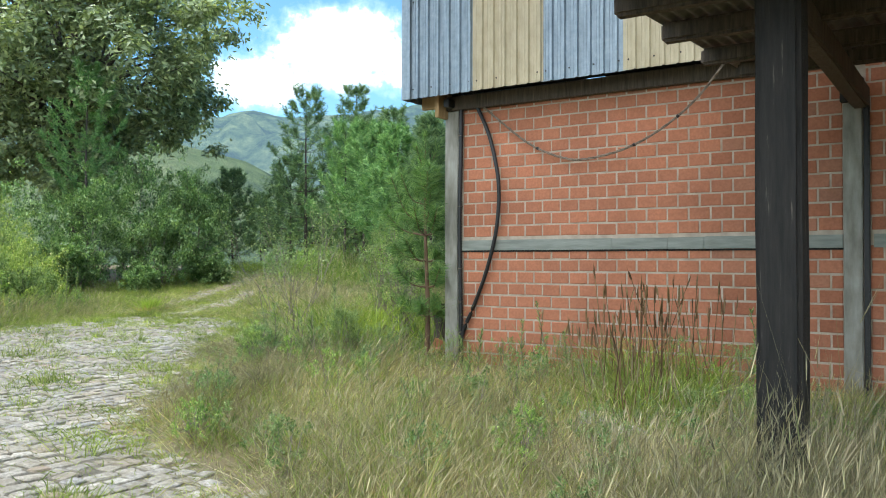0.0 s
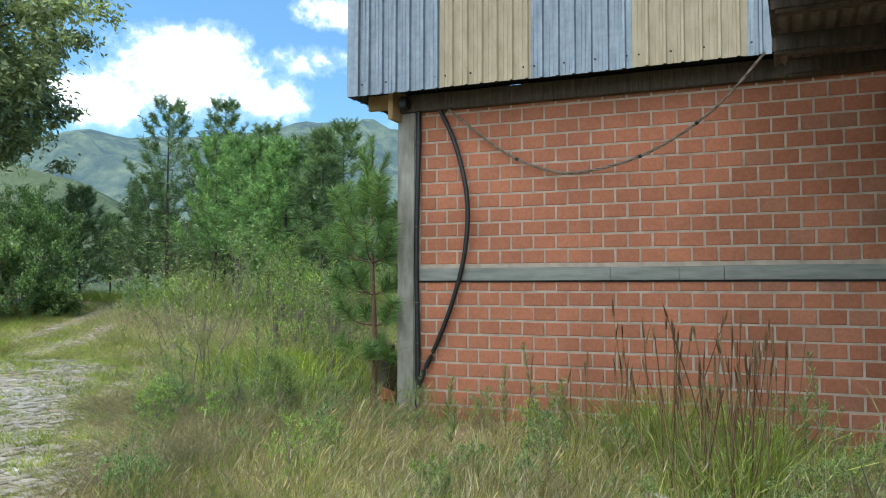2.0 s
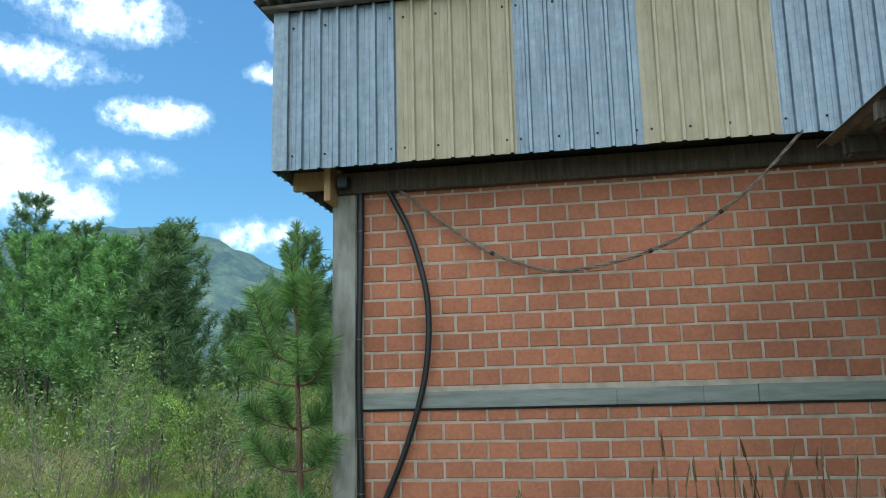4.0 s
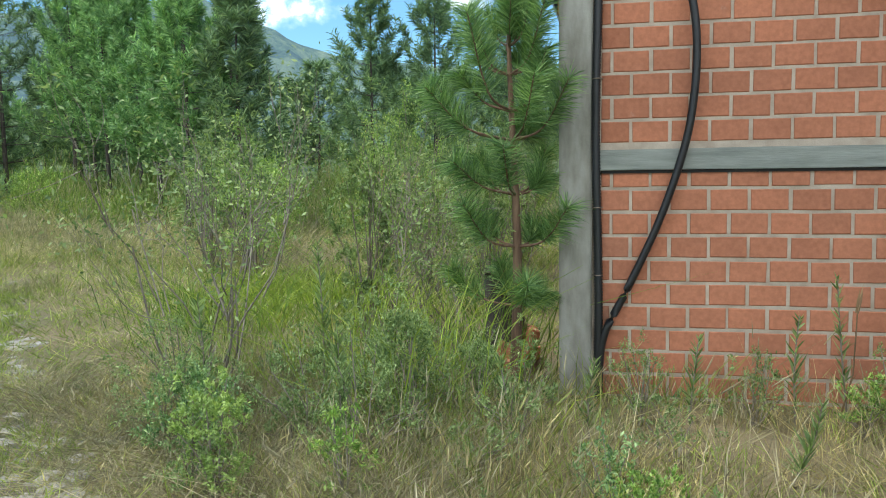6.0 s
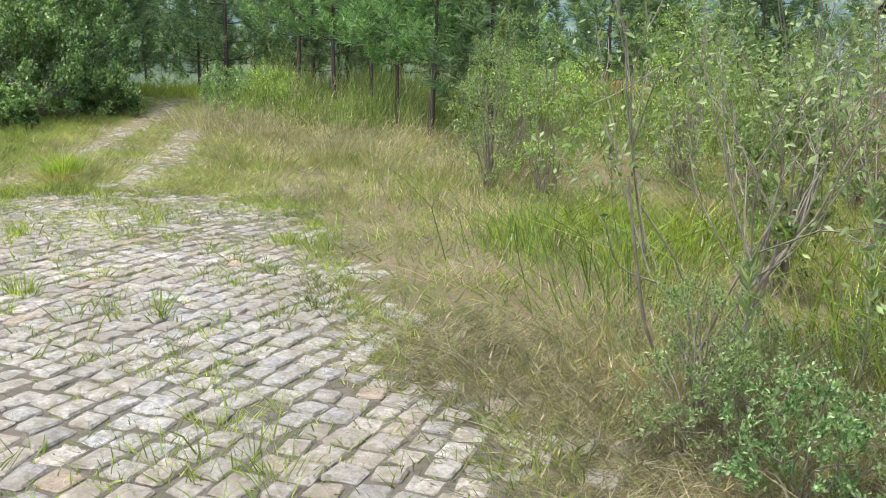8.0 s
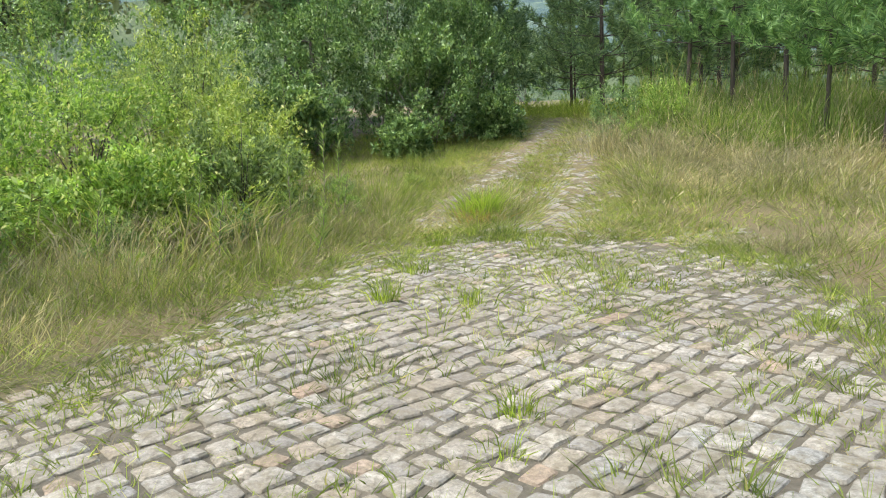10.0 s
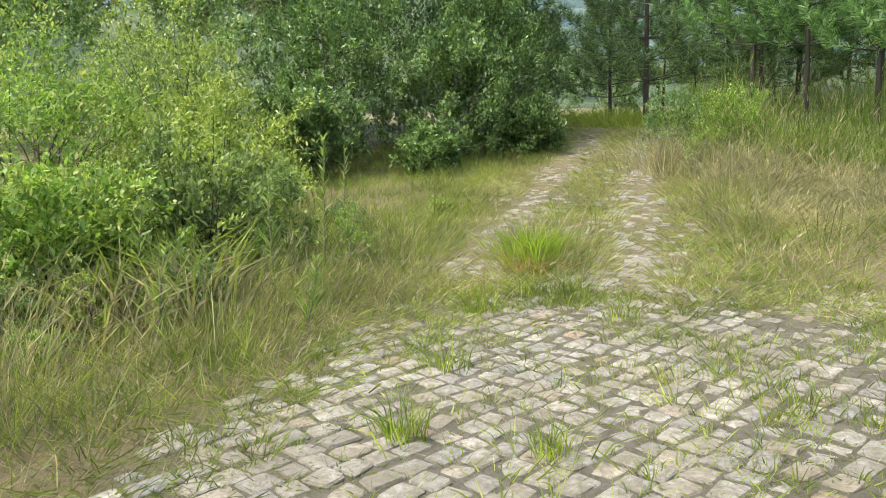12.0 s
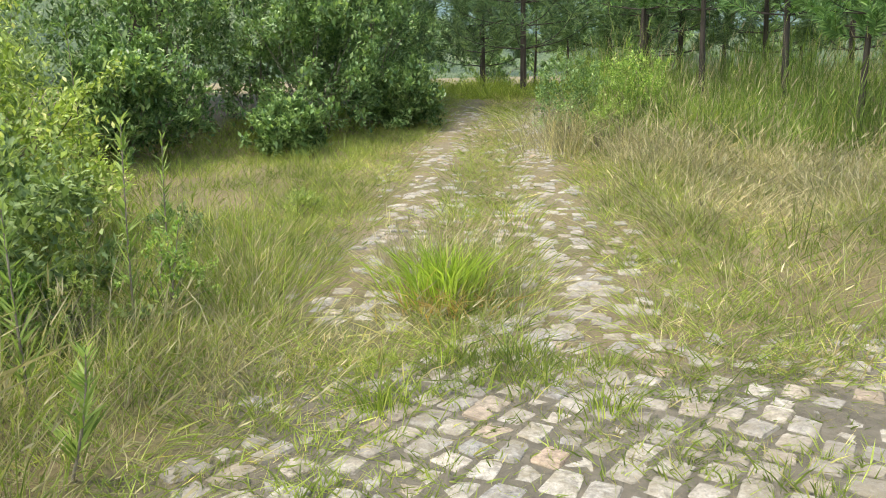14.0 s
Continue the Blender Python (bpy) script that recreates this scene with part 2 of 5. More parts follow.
L_NEEDLE = leaf_material("young_pine_needles", (0.06, 0.13, 0.045), (0.14, 0.25, 0.08), (0.29, 0.43, 0.17), None, 0.8, 0.35, 0.4, 0.2)
L_PINE = leaf_material("pine_needles", (0.075, 0.135, 0.07), (0.15, 0.24, 0.12), (0.27, 0.38, 0.19), None, 0.35, 0.32, 0.5)
L_PINE_LIGHT = leaf_material("light_pine_needles", (0.09, 0.19, 0.075), (0.18, 0.33, 0.125), (0.33, 0.5, 0.22), None, 0.5, 0.34, 0.5)
L_DARKLEAF = leaf_material("dark_leaves", (0.14, 0.18, 0.11), (0.28, 0.34, 0.2), (0.48, 0.53, 0.33), None, 0.3, 0.36, 0.42)
L_THICKET = leaf_material("thicket_leaves", (0.075, 0.14, 0.055), (0.165, 0.275, 0.105), (0.34, 0.46, 0.21), None, 0.5, 0.34, 0.42)
L_BUSH = leaf_material("bush_leaves", (0.1, 0.19, 0.045), (0.26, 0.4, 0.1), (0.46, 0.58, 0.2), (0.6, 0.58, 0.27), 0.7, 0.5, 0.5)
L_BUSHTIP = leaf_material("yellow_green_leaves", (0.16, 0.23, 0.05), (0.31, 0.4, 0.11), (0.48, 0.54, 0.2), (0.62, 0.58, 0.3), 0.7, 0.42, 0.5)
L_LIME = leaf_material("lime_leaves", (0.16, 0.24, 0.065), (0.27, 0.37, 0.11), (0.42, 0.52, 0.19), None, 0.8, 0.42, 0.5)
L_OLIVE = leaf_material("olive_leaves", (0.1, 0.155, 0.06), (0.21, 0.29, 0.125), (0.34, 0.42, 0.2), None, 0.6, 0.42, 0.6)


# ---- mesh helpers ----
def mesh_object(name, verts, faces, material, parent=None, smooth=False):
    me = bpy.data.meshes.new(name)
    me.from_pydata([tuple(v) for v in verts], [], [tuple(f) for f in faces])
    me.materials.append(material)
    if smooth:
        me.polygons.foreach_set("use_smooth", [True] * len(me.polygons))
    ob = new(name, me)
    ob.parent = parent
    return ob


def fast_object(name, verts, quads, tris, material, parent=None):
    """A large mesh from arrays of corners."""
    me = bpy.data.meshes.new(name)
    nq, nt = len(quads), len(tris)
    me.vertices.add(len(verts))
    me.vertices.foreach_set("co", np.asarray(verts, np.float32).ravel())
    loops = np.concatenate([np.asarray(quads, np.int32).ravel(), np.asarray(tris, np.int32).ravel()])
    me.loops.add(len(loops))
    me.loops.foreach_set("vertex_index", loops)
    starts = np.concatenate([np.arange(nq) * 4, nq * 4 + np.arange(nt) * 3]).astype(np.int32)
    me.polygons.add(nq + nt)
    me.polygons.foreach_set("loop_start", starts)
    me.update(calc_edges=True)
    me.validate()
    me.materials.append(material)
    ob = new(name, me)
    ob.parent = parent
    return ob


def empty(name, x=0, y=0, z=0, rz=0):
    ob = new(name)
    ob.matrix_basis = pose(x, y, z, 0, 0, rz)
    return ob


def part(name, bm, material, parent, label=""):
    me = bpy.data.meshes.new(name)
    bm.to_mesh(me)
    bm.free()
    me.materials.append(material)
    ob = new(name, me)
    ob.parent = parent
    return tagged(ob, label)


def box_bm(x0, y0, z0, x1, y1, z1, bevel=0.0, bm=None):
    own = bmesh.new()
    bmesh.ops.create_cube(own, size=1.0)
    for v in own.verts:
        v.co = Vector(((x0 + x1) / 2 + v.co.x * (x1 - x0), (y0 + y1) / 2 + v.co.y * (y1 - y0), (z0 + z1) / 2 + v.co.z * (z1 - z0)))
    if bevel:
        bmesh.ops.bevel(own, geom=own.edges[:], offset=bevel, segments=2, affect="EDGES")
    if bm is None:
        return own
    tmp = bpy.data.meshes.new("tmp")
    own.to_mesh(tmp)
    own.free()
    bm.from_mesh(tmp)
    bpy.data.meshes.remove(tmp)
    return bm


def rough_bm(bm, cuts, amount, scale, seed=0.0):
    """Subdivide and roughen, for worn timber, concrete and stones."""
    if cuts:
        bmesh.ops.subdivide_edges(bm, edges=bm.edges[:], cuts=cuts, use_grid_fill=True)
    for v in bm.verts:
        v.co += amount * noise.noise_vector(v.co * scale + Vector((seed, 3.1, 7.7)))
    return bm


def tube(points, radii, sides=6):
    """Corners and quads of a tube along points with a radius at each."""
    pts = np.asarray(points, float)
    d = np.gradient(pts, axis=0)
    d /= np.linalg.norm(d, axis=1)[:, None] + 1e-9
    up = np.where(np.abs(d[:, 2:3]) < 0.9, np.array([[0, 0, 1.0]]), np.array([[1.0, 0, 0]]))
    a = np.cross(d, up)
    a /= np.linalg.norm(a, axis=1)[:, None] + 1e-9
    b = np.cross(d, a)
    ang = np.linspace(0, 2 * np.pi, sides, endpoint=False)
    ring = np.cos(ang)[None, :, None] * a[:, None] + np.sin(ang)[None, :, None] * b[:, None]
    v = (pts[:, None] + np.asarray(radii, float)[:, None, None] * ring).reshape(-1, 3)
    q = [(i * sides + j, i * sides + (j + 1) % sides, (i + 1) * sides + (j + 1) % sides, (i + 1) * sides + j)
         for i in range(len(pts) - 1) for j in range(sides)]
    return v, q


def tubes_object(name, list_of, material, parent=None, sides=6):
    vs, qs, k = [], [], 0
    for pts, radii in list_of:
        v, q = tube(pts, radii, sides)
        vs.append(v)
        qs.append(np.asarray(q) + k)
        k += len(v)
    ob = fast_object(name, np.concatenate(vs), np.concatenate(qs), np.zeros((0, 3), int), material, parent)
    ob.data.polygons.foreach_set("use_smooth", [True] * len(ob.data.polygons))
    return ob


def blades(base, tip, width, side=None, sag=None):
    """Curved tapering strips from base to tip, two joints each: corners, quads, tris."""
    n = len(base)
    d = tip - base
    if side is None:
        r = rng.normal(size=(n, 3))
        r[:, 2] *= 0.3
        side = np.cross(d, r)
        side /= np.linalg.norm(side, axis=1)[:, None] + 1e-9
    mid = base + 0.55 * d
    if sag is not None:
        mid = mid + sag
    w = width[:, None]
    v = np.stack([base - side * w * 0.5, base + side * w * 0.5, mid - side * w * 0.42, mid + side * w * 0.42, tip], 1).reshape(-1, 3)
    k = np.arange(n)[:, None] * 5
    return v, k + np.array([[0, 1, 3, 2]]), k + np.array([[2, 3, 4]])


def spikes(base, tip, width):
    """Straight slivers, one triangle each."""
    n = len(base)
    side = unit(np.cross(tip - base, rng.normal(size=(n, 3)) * np.array([1, 1, 0.3])))
    v = np.stack([base - side * width[:, None] * 0.5, base + side * width[:, None] * 0.5, tip], 1).reshape(-1, 3)
    return v, np.arange(n)[:, None] * 3 + np.array([[0, 1, 2]])


def leaves(centre, normal, along, length, width):
    """Folded diamond leaves: corners and tris."""
    n = len(centre)
    side = np.cross(normal, along)
    side /= np.linalg.norm(side, axis=1)[:, None] + 1e-9
    l, w = length[:, None], width[:, None]
    v = np.stack([centre - along * l * 0.5, centre + side * w * 0.5 + normal * w * 0.18, centre + along * l * 0.5,
                  centre - side * w * 0.5 + normal * w * 0.18], 1).reshape(-1, 3)
    k = np.arange(n)[:, None] * 4
    return v, np.concatenate([k + np.array([[0, 1, 2]]), k + np.array([[0, 2, 3]])])


def unit(v):
    return v / (np.linalg.norm(v, axis=-1, keepdims=True) + 1e-9)


# ---- the lie of the land ----
def land(x, y):
    """Height of the ground: it falls gently to the east and climbs to a low crest up the track."""
    x, y = np.asarray(x, float), np.asarray(y, float)
    s = np.clip((y - 15.5) / 14.0, 0, 1)
    near = np.clip(1 - np.hypot(x + 8, y - 10) / 140, 0, 1)
    bank = np.clip((-x + y * 0.1 - 25.0) / 7, 0, 1) * np.clip((24 - y) / 8, 0, 1) * np.clip((y + 2) / 6, 0, 1)
    z = -0.0135 * np.clip(x, -60, 10) + 0.95 * s * s * (3 - 2 * s) + 0.5 * bank * bank
    far = np.clip((y - 40) / 60, 0, 1)
    z = z - 1.2 * far
    return z * (0.3 + 0.7 * near) + 0.02 * np.sin(x * 1.7 + 0.6 * y) * np.sin(y * 1.3)


def yard(x, y):
    """Positive on the cobbles: a band along the walk that narrows to the track."""
    x, y = np.asarray(x, float), np.asarray(y, float)
    wob = 0.22 * np.sin(x * 1.9 + y * 0.7) + 0.15 * np.sin(y * 4.1 - x * 1.3)
    east = np.interp(y, (-8, 0, 3.6, 4.8, 7.6, 8.65, 11.1, 11.9, 13.6, 15.4), (1.5, -1.6, -3.9, -6.4, -8.7, -9.65, -11.6, -12.2, -14.4, -15.4))
    west = np.interp(y, (-10, 0, 4, 7.1, 8.6, 9.7, 11.5, 13.0), (-12.0, -13.5, -14.5, -15.1, -15.4, -16.2, -17.2, -17.5))
    end = ((x + 17.3) * 2.8 - (y - 11.5) * 2.2) / 3.56
    return np.minimum(np.minimum(east - 0.32 - x, x - west), end) + wob


def track_x(y):
    return np.interp(y, (10, 11.5, 13.2, 14.8, 18, 19.7, 28, 40), (-15.6, -16.3, -17.5, -18.5, -20.7, -21.8, -26.7, -33))


def track(x, y):
    """Distance from the middle of the two-rut track beyond the yard."""
    return np.abs(np.asarray(x, float) - track_x(y)) * 0.82


# ---- ground ----
def build_ground():
    fine_x, fine_y = np.arange(-34, 8.01, 0.3), np.arange(-8, 38.01, 0.3)
    grow = np.cumsum(0.5 * 1.17 ** np.arange(44))
    xs = np.concatenate([-34 - grow[::-1], fine_x, 8 + grow])
    ys = np.concatenate([-8 - grow[::-1], fine_y, 38 + grow])
    gx, gy = np.meshgrid(xs, ys)
    v = np.stack([gx, gy, land(gx, gy)], -1).reshape(-1, 3)
    nx, ny = len(xs), len(ys)
    i = (np.arange(ny - 1)[:, None] * nx + np.arange(nx - 1)[None]).ravel()
    q = np.stack([i, i + 1, i + nx + 1, i + nx], 1)
    ob = fast_object("ground", v, q, np.zeros((0, 3), int), M_GROUND)
    ob.data.polygons.foreach_set("use_smooth", [True] * len(ob.data.polygons))
    sandy = ob.data.attributes.new("sand", "FLOAT", "POINT")
    on = np.clip(yard(v[:, 0], v[:, 1]) * 1.5 + 0.6, 0, 1)
    on = np.maximum(on, np.clip(1.0 - np.abs(track(v[:, 0], v[:, 1]) - 0.78) * 1.6, 0, 1) * (v[:, 1] > 11) * (v[:, 1] < 30) * (0.42 + 0.28 * np.sin(v[:, 1] * 2.3 + 1.7 * np.sin(v[:, 0] * 3.1))))
    sandy.data.foreach_set("value", on.astype(np.float32))
    tagged(ob, "uneven brown soil with dry grass thatch", "ground", kind="structure")


build_ground()


# ---- distance ----
def build_mountains():
    """Wooded ranges as polar height fields; az is degrees to the left of +y."""
    def ring(name, label, radii, az0, az1, profile, material, rough, seed):
        az = np.radians(np.linspace(az0, az1, 260))
        rr = np.linspace(*radii, 46)
        top = np.interp(np.degrees(az), *profile)
        A, R = np.meshgrid(az, rr)
        s = np.clip((R - radii[0]) / (0.8 * (radii[1] - radii[0])), 0, 1)
        z = np.tan(np.radians(top))[None] * radii[1] * 0.86 * s ** 1.25
        v = np.stack([-np.sin(A) * R, np.cos(A) * R, z - 14], -1).reshape(-1, 3)
        lump = np.array([noise.fractal(Vector((p[0], p[1], seed)) * 0.004, 1.0, 2.0, 5) for p in v])
        spur = np.array([noise.noise(Vector((p[0] * 0.006, p[1] * 0.006, seed + 9))) for p in v])
        sv = s.ravel()
        v[:, 2] += (lump * rough - np.abs(spur) * rough * 0.9) * sv * (1.0 - 0.75 * np.clip((sv - 0.75) * 4, 0, 1))
        n = len(az)
        i = (np.arange(45)[:, None] * n + np.arange(n - 1)[None]).ravel()
        q = np.stack([i, i + n, i + n + 1, i + 1], 1)
        ob = fast_object(name, v, q, np.zeros((0, 3), int), material)
        ob.data.polygons.foreach_set("use_smooth", [True] * len(ob.data.polygons))
        tagged(ob, label, "mountain", kind="structure")
    far = far_material("far_forest", (0.03, 0.06, 0.03), (0.1, 0.15, 0.06), (0.28, 0.32, 0.13), (0.2, 0.3, 0.39), 0.36, 0.016)
    near = far_material("near_slope", (0.06, 0.1, 0.035), (0.16, 0.22, 0.07), (0.3, 0.33, 0.14), (0.3, 0.4, 0.42), 0.14, 0.012)
    ring("mountain_backdrop", "forested blue green mountain range under clouds", (900, 2300), -70, 130,
         ((-70, -20, 5, 14, 21, 24, 30, 33, 36, 40, 48, 60, 130), (4, 5, 7.5, 8.6, 9.4, 11.0, 12.4, 12.7, 12.1, 11.0, 10.9, 9.0, 6)), far, 110, 1.3)
    ring("hill_backdrop", "pale green cleared hillside in sunlight", (260, 700), -40, 120,
         ((-40, 0, 10, 18, 26, 36, 44, 47, 52, 70, 120), (2, 3.0, 3.8, 4.2, 3.5, 4.4, 6.8, 8.4, 9.4, 8, 5)), near, 16, 4.4)


build_mountains()


def build_clouds():
    """A sheet of sky far off that carries the fair-weather clouds, clear between them, and an added glowing bank out of
    view.
    """
    az, el = np.radians(np.linspace(-90, 270, 110)), np.radians(np.linspace(1, 80, 30))
    A, E_ = np.meshgrid(az, el)
    R = 3600.0
    v = np.stack([-np.sin(A) * np.cos(E_) * R, np.cos(A) * np.cos(E_) * R, np.sin(E_) * R], -1).reshape(-1, 3)
    n = len(az)
    i = (np.arange(len(el) - 1)[:, None] * n + np.arange(n - 1)[None]).ravel()
    ob = fast_object("sky_backdrop", v, np.stack([i, i + 1, i + n + 1, i + n], 1), np.zeros((0, 3), int), None)
    uv = ob.data.uv_layers.new(name="UVMap")
    idx = np.empty(len(ob.data.loops), np.int32)
    ob.data.loops.foreach_get("vertex_index", idx)
    deg = np.degrees(np.stack([A, E_], -1).reshape(-1, 2))
    uv.data.foreach_set("uv", deg[idx].astype(np.float32).ravel())
    m = Nodes("clouds")
    sep = m.t.nodes.new("ShaderNodeSeparateXYZ")
    m.link(m.coords("UV"), sep.inputs[0])
    warp = m.noise(0.35, 8, 0.62, which="UV")
    fine = m.noise(1.1, 8, 0.6, which="UV")
    total = None
    # centre (azimuth, elevation), half width, half height, weight
    for ca, ce, wa, we, k in ((40.5, 14.6, 5.6, 3.0, 1.15), (46.5, 12.2, 3.4, 1.9, 1.1), (35.5, 13.0, 2.8, 1.7, 0.9), (32.5, 15.6, 3.0, 0.9, 0.5), (38, 21.5, 5.0, 1.2, 0.6),
                              (29.8, 18.9, 3.4, 1.2, 0.95), (34, 25, 5.0, 1.9, 0.85), (21, 25, 1.7, 1.4, 0.95), (22.9, 22.2, 1.2, 0.7, 0.75), (18, 18.2, 1.5, 1.3, 1.0),
                              (23, 11.4, 3.4, 1.0, 0.55), (11, 12, 2.0, 0.9, 0.6), (62, 20, 7, 4, 0.8), (80, 15, 9, 5, 0.9),
                              # the last, widest one is unseen behind the camera, added to brighten wall and plants
                              (-30, 18, 10, 5, 0.9), (55, 42, 10, 5, 0.8), (186, 34, 84, 38, 1.5)):
        du = m.math("DIVIDE", m.math("SUBTRACT", sep.outputs[0], ca), wa)
        dv = m.math("DIVIDE", m.math("SUBTRACT", sep.outputs[1], ce), we)
        r2 = m.math("ADD", m.math("MULTIPLY", du, du), m.math("MULTIPLY", dv, dv))
        g = m.math("MULTIPLY", m.math("SUBTRACT", 1.0, r2), k)
        total = g if total is None else m.math("MAXIMUM", total, g)
    total = m.math("MAXIMUM", total, -0.9)
    dens = m.math("ADD", total, m.math("MULTIPLY_ADD", warp, 2.4, -1.2))
    dens = m.math("ADD", dens, m.math("MULTIPLY_ADD", fine, 2.0, -1.0))
    thick = m.math("MULTIPLY_ADD", dens, 0.55, 0.2)
    mask = m.ramp(thick, (0.0, (0, 0, 0)), (0.3, (0.16, 0.16, 0.16)), (0.6, (0.72, 0.72, 0.72)), (0.95, (1, 1, 1)))
    em = m.t.nodes.new("ShaderNodeEmission")
    m.link(m.ramp(dens, (0.1, (0.8, 0.87, 0.95)), (0.8, (1.0, 1.0, 1.0))), em.inputs["Color"])
    em.inputs["Strength"].default_value = 1.3
    clear = m.t.nodes.new("ShaderNodeBsdfTransparent")
    mixer = m.t.nodes.new("ShaderNodeMixShader")
    m.link(mask, mixer.inputs[0])
    m.link(clear.outputs[0], mixer.inputs[1])
    m.link(em.outputs[0], mixer.inputs[2])
    m.link(mixer.outputs[0], m.out.inputs["Surface"])
    ob.data.materials.clear()
    ob.data.materials.append(m.mat)
    tagged(ob, "white fair-weather clouds in a blue sky, with an added unseen bright bank", "sky", kind="structure")


build_clouds()

# ---- the building ----
WX, WY = -6.21, 9.83        # where the brickwork of the front starts, and its face
SX = -6.45                  # face of the side wall and of the corner column
PITCH_X, PITCH_Z, JOINT = 0.26, 0.161, 0.022
BELT0, BELT1 = 1.675, 1.82
COL2 = (-1.28, -1.09)
FX, FY, FZ0, FZ1 = -6.86, 9.33, 3.8, 5.32


def corrugated(x0, x1, z0, z1, pitch, depth, kind="trapezoid", thick=0.003, skew=0.0):
    """A ribbed sheet in the xz plane with its ribs upright and towards -y."""
    if kind == "trapezoid":
        prof = [(0.0, 0.0), (0.26, 0.0), (0.27, 0.12), (0.33, 0.12), (0.34, 0.0), (0.5, 0.0), (0.51, 0.12), (0.57, 0.12), (0.58, 0.0), (0.74, 0.0), (0.8, 1.0), (0.94, 1.0)]
    else:
        prof = [(k / 8, 0.5 - 0.5 * math.cos(2 * math.pi * k / 8)) for k in range(8)]
    xs = []
    k = 0
    while True:
        done = False
        for u, h in prof:
            x = x0 + (k + u) * pitch
            if x > x1:
                done = True
                break
            xs.append((x, -h * depth))
        if done:
            break
        k += 1
    xs.append((x1, xs[-1][1]))
    bm = bmesh.new()
    n = len(xs)
    grid = [[bm.verts.new((x, y + dy, z)) for x, y in xs] for dy in (0.0, thick) for z in (z0, z1)]
    f0, f1, b0, b1 = grid
    for i in range(n - 1):
        bm.faces.new((f0[i], f0[i + 1], f1[i + 1], f1[i]))
        bm.faces.new((b0[i + 1], b0[i], b1[i], b1[i + 1]))
        bm.faces.new((f0[i + 1], f0[i], b0[i], b0[i + 1]))
        bm.faces.new((f1[i], f1[i + 1], b1[i + 1], b1[i]))
    bm.faces.new((f0[0], f1[0], b1[0], b0[0]))
    bm.faces.new((f1[-1], f0[-1], b0[-1], b1[-1]))
    return bm


def brick_mesh(name, lx, lz, seed, chip=0.0):
    """One hollow-clay brick face block, 90 mm deep, edges slightly rounded and uneven."""
    r = random.Random(seed)
    e = 0.006
    v, f = [], []
    for y, inset in ((0.09, 0.0), (0.005, 0.0), (0.0, e)):
        for sx, sz in ((0, 0), (1, 0), (1, 1), (0, 1)):
            j = (lambda: r.uniform(-0.0016, 0.0016)) if inset or y < 0.05 else (lambda: 0)
            v.append((sx * lx + (inset if sx == 0 else -inset) + j(), y, sz * lz + (inset if sz == 0 else -inset) + j()))
    for a in (0, 4):
        for i in range(4):
            f.append((a + i, a + (i + 1) % 4, a + 4 + (i + 1) % 4, a + 4 + i))
    f.append((8, 9, 10, 11))
    me = bpy.data.meshes.new(name)
    me.from_pydata(v, [], f)
    me.materials.append(M_BRICK)
    return me


def wall_courses():
    low = [1.559 - 0.1625 * k for k in range(12)]
    high = [1.866 + 0.16 * k for k in range(12)]
    return [(z, k + 1) for k, z in enumerate(low)] + [(z, k) for k, z in enumerate(high)]


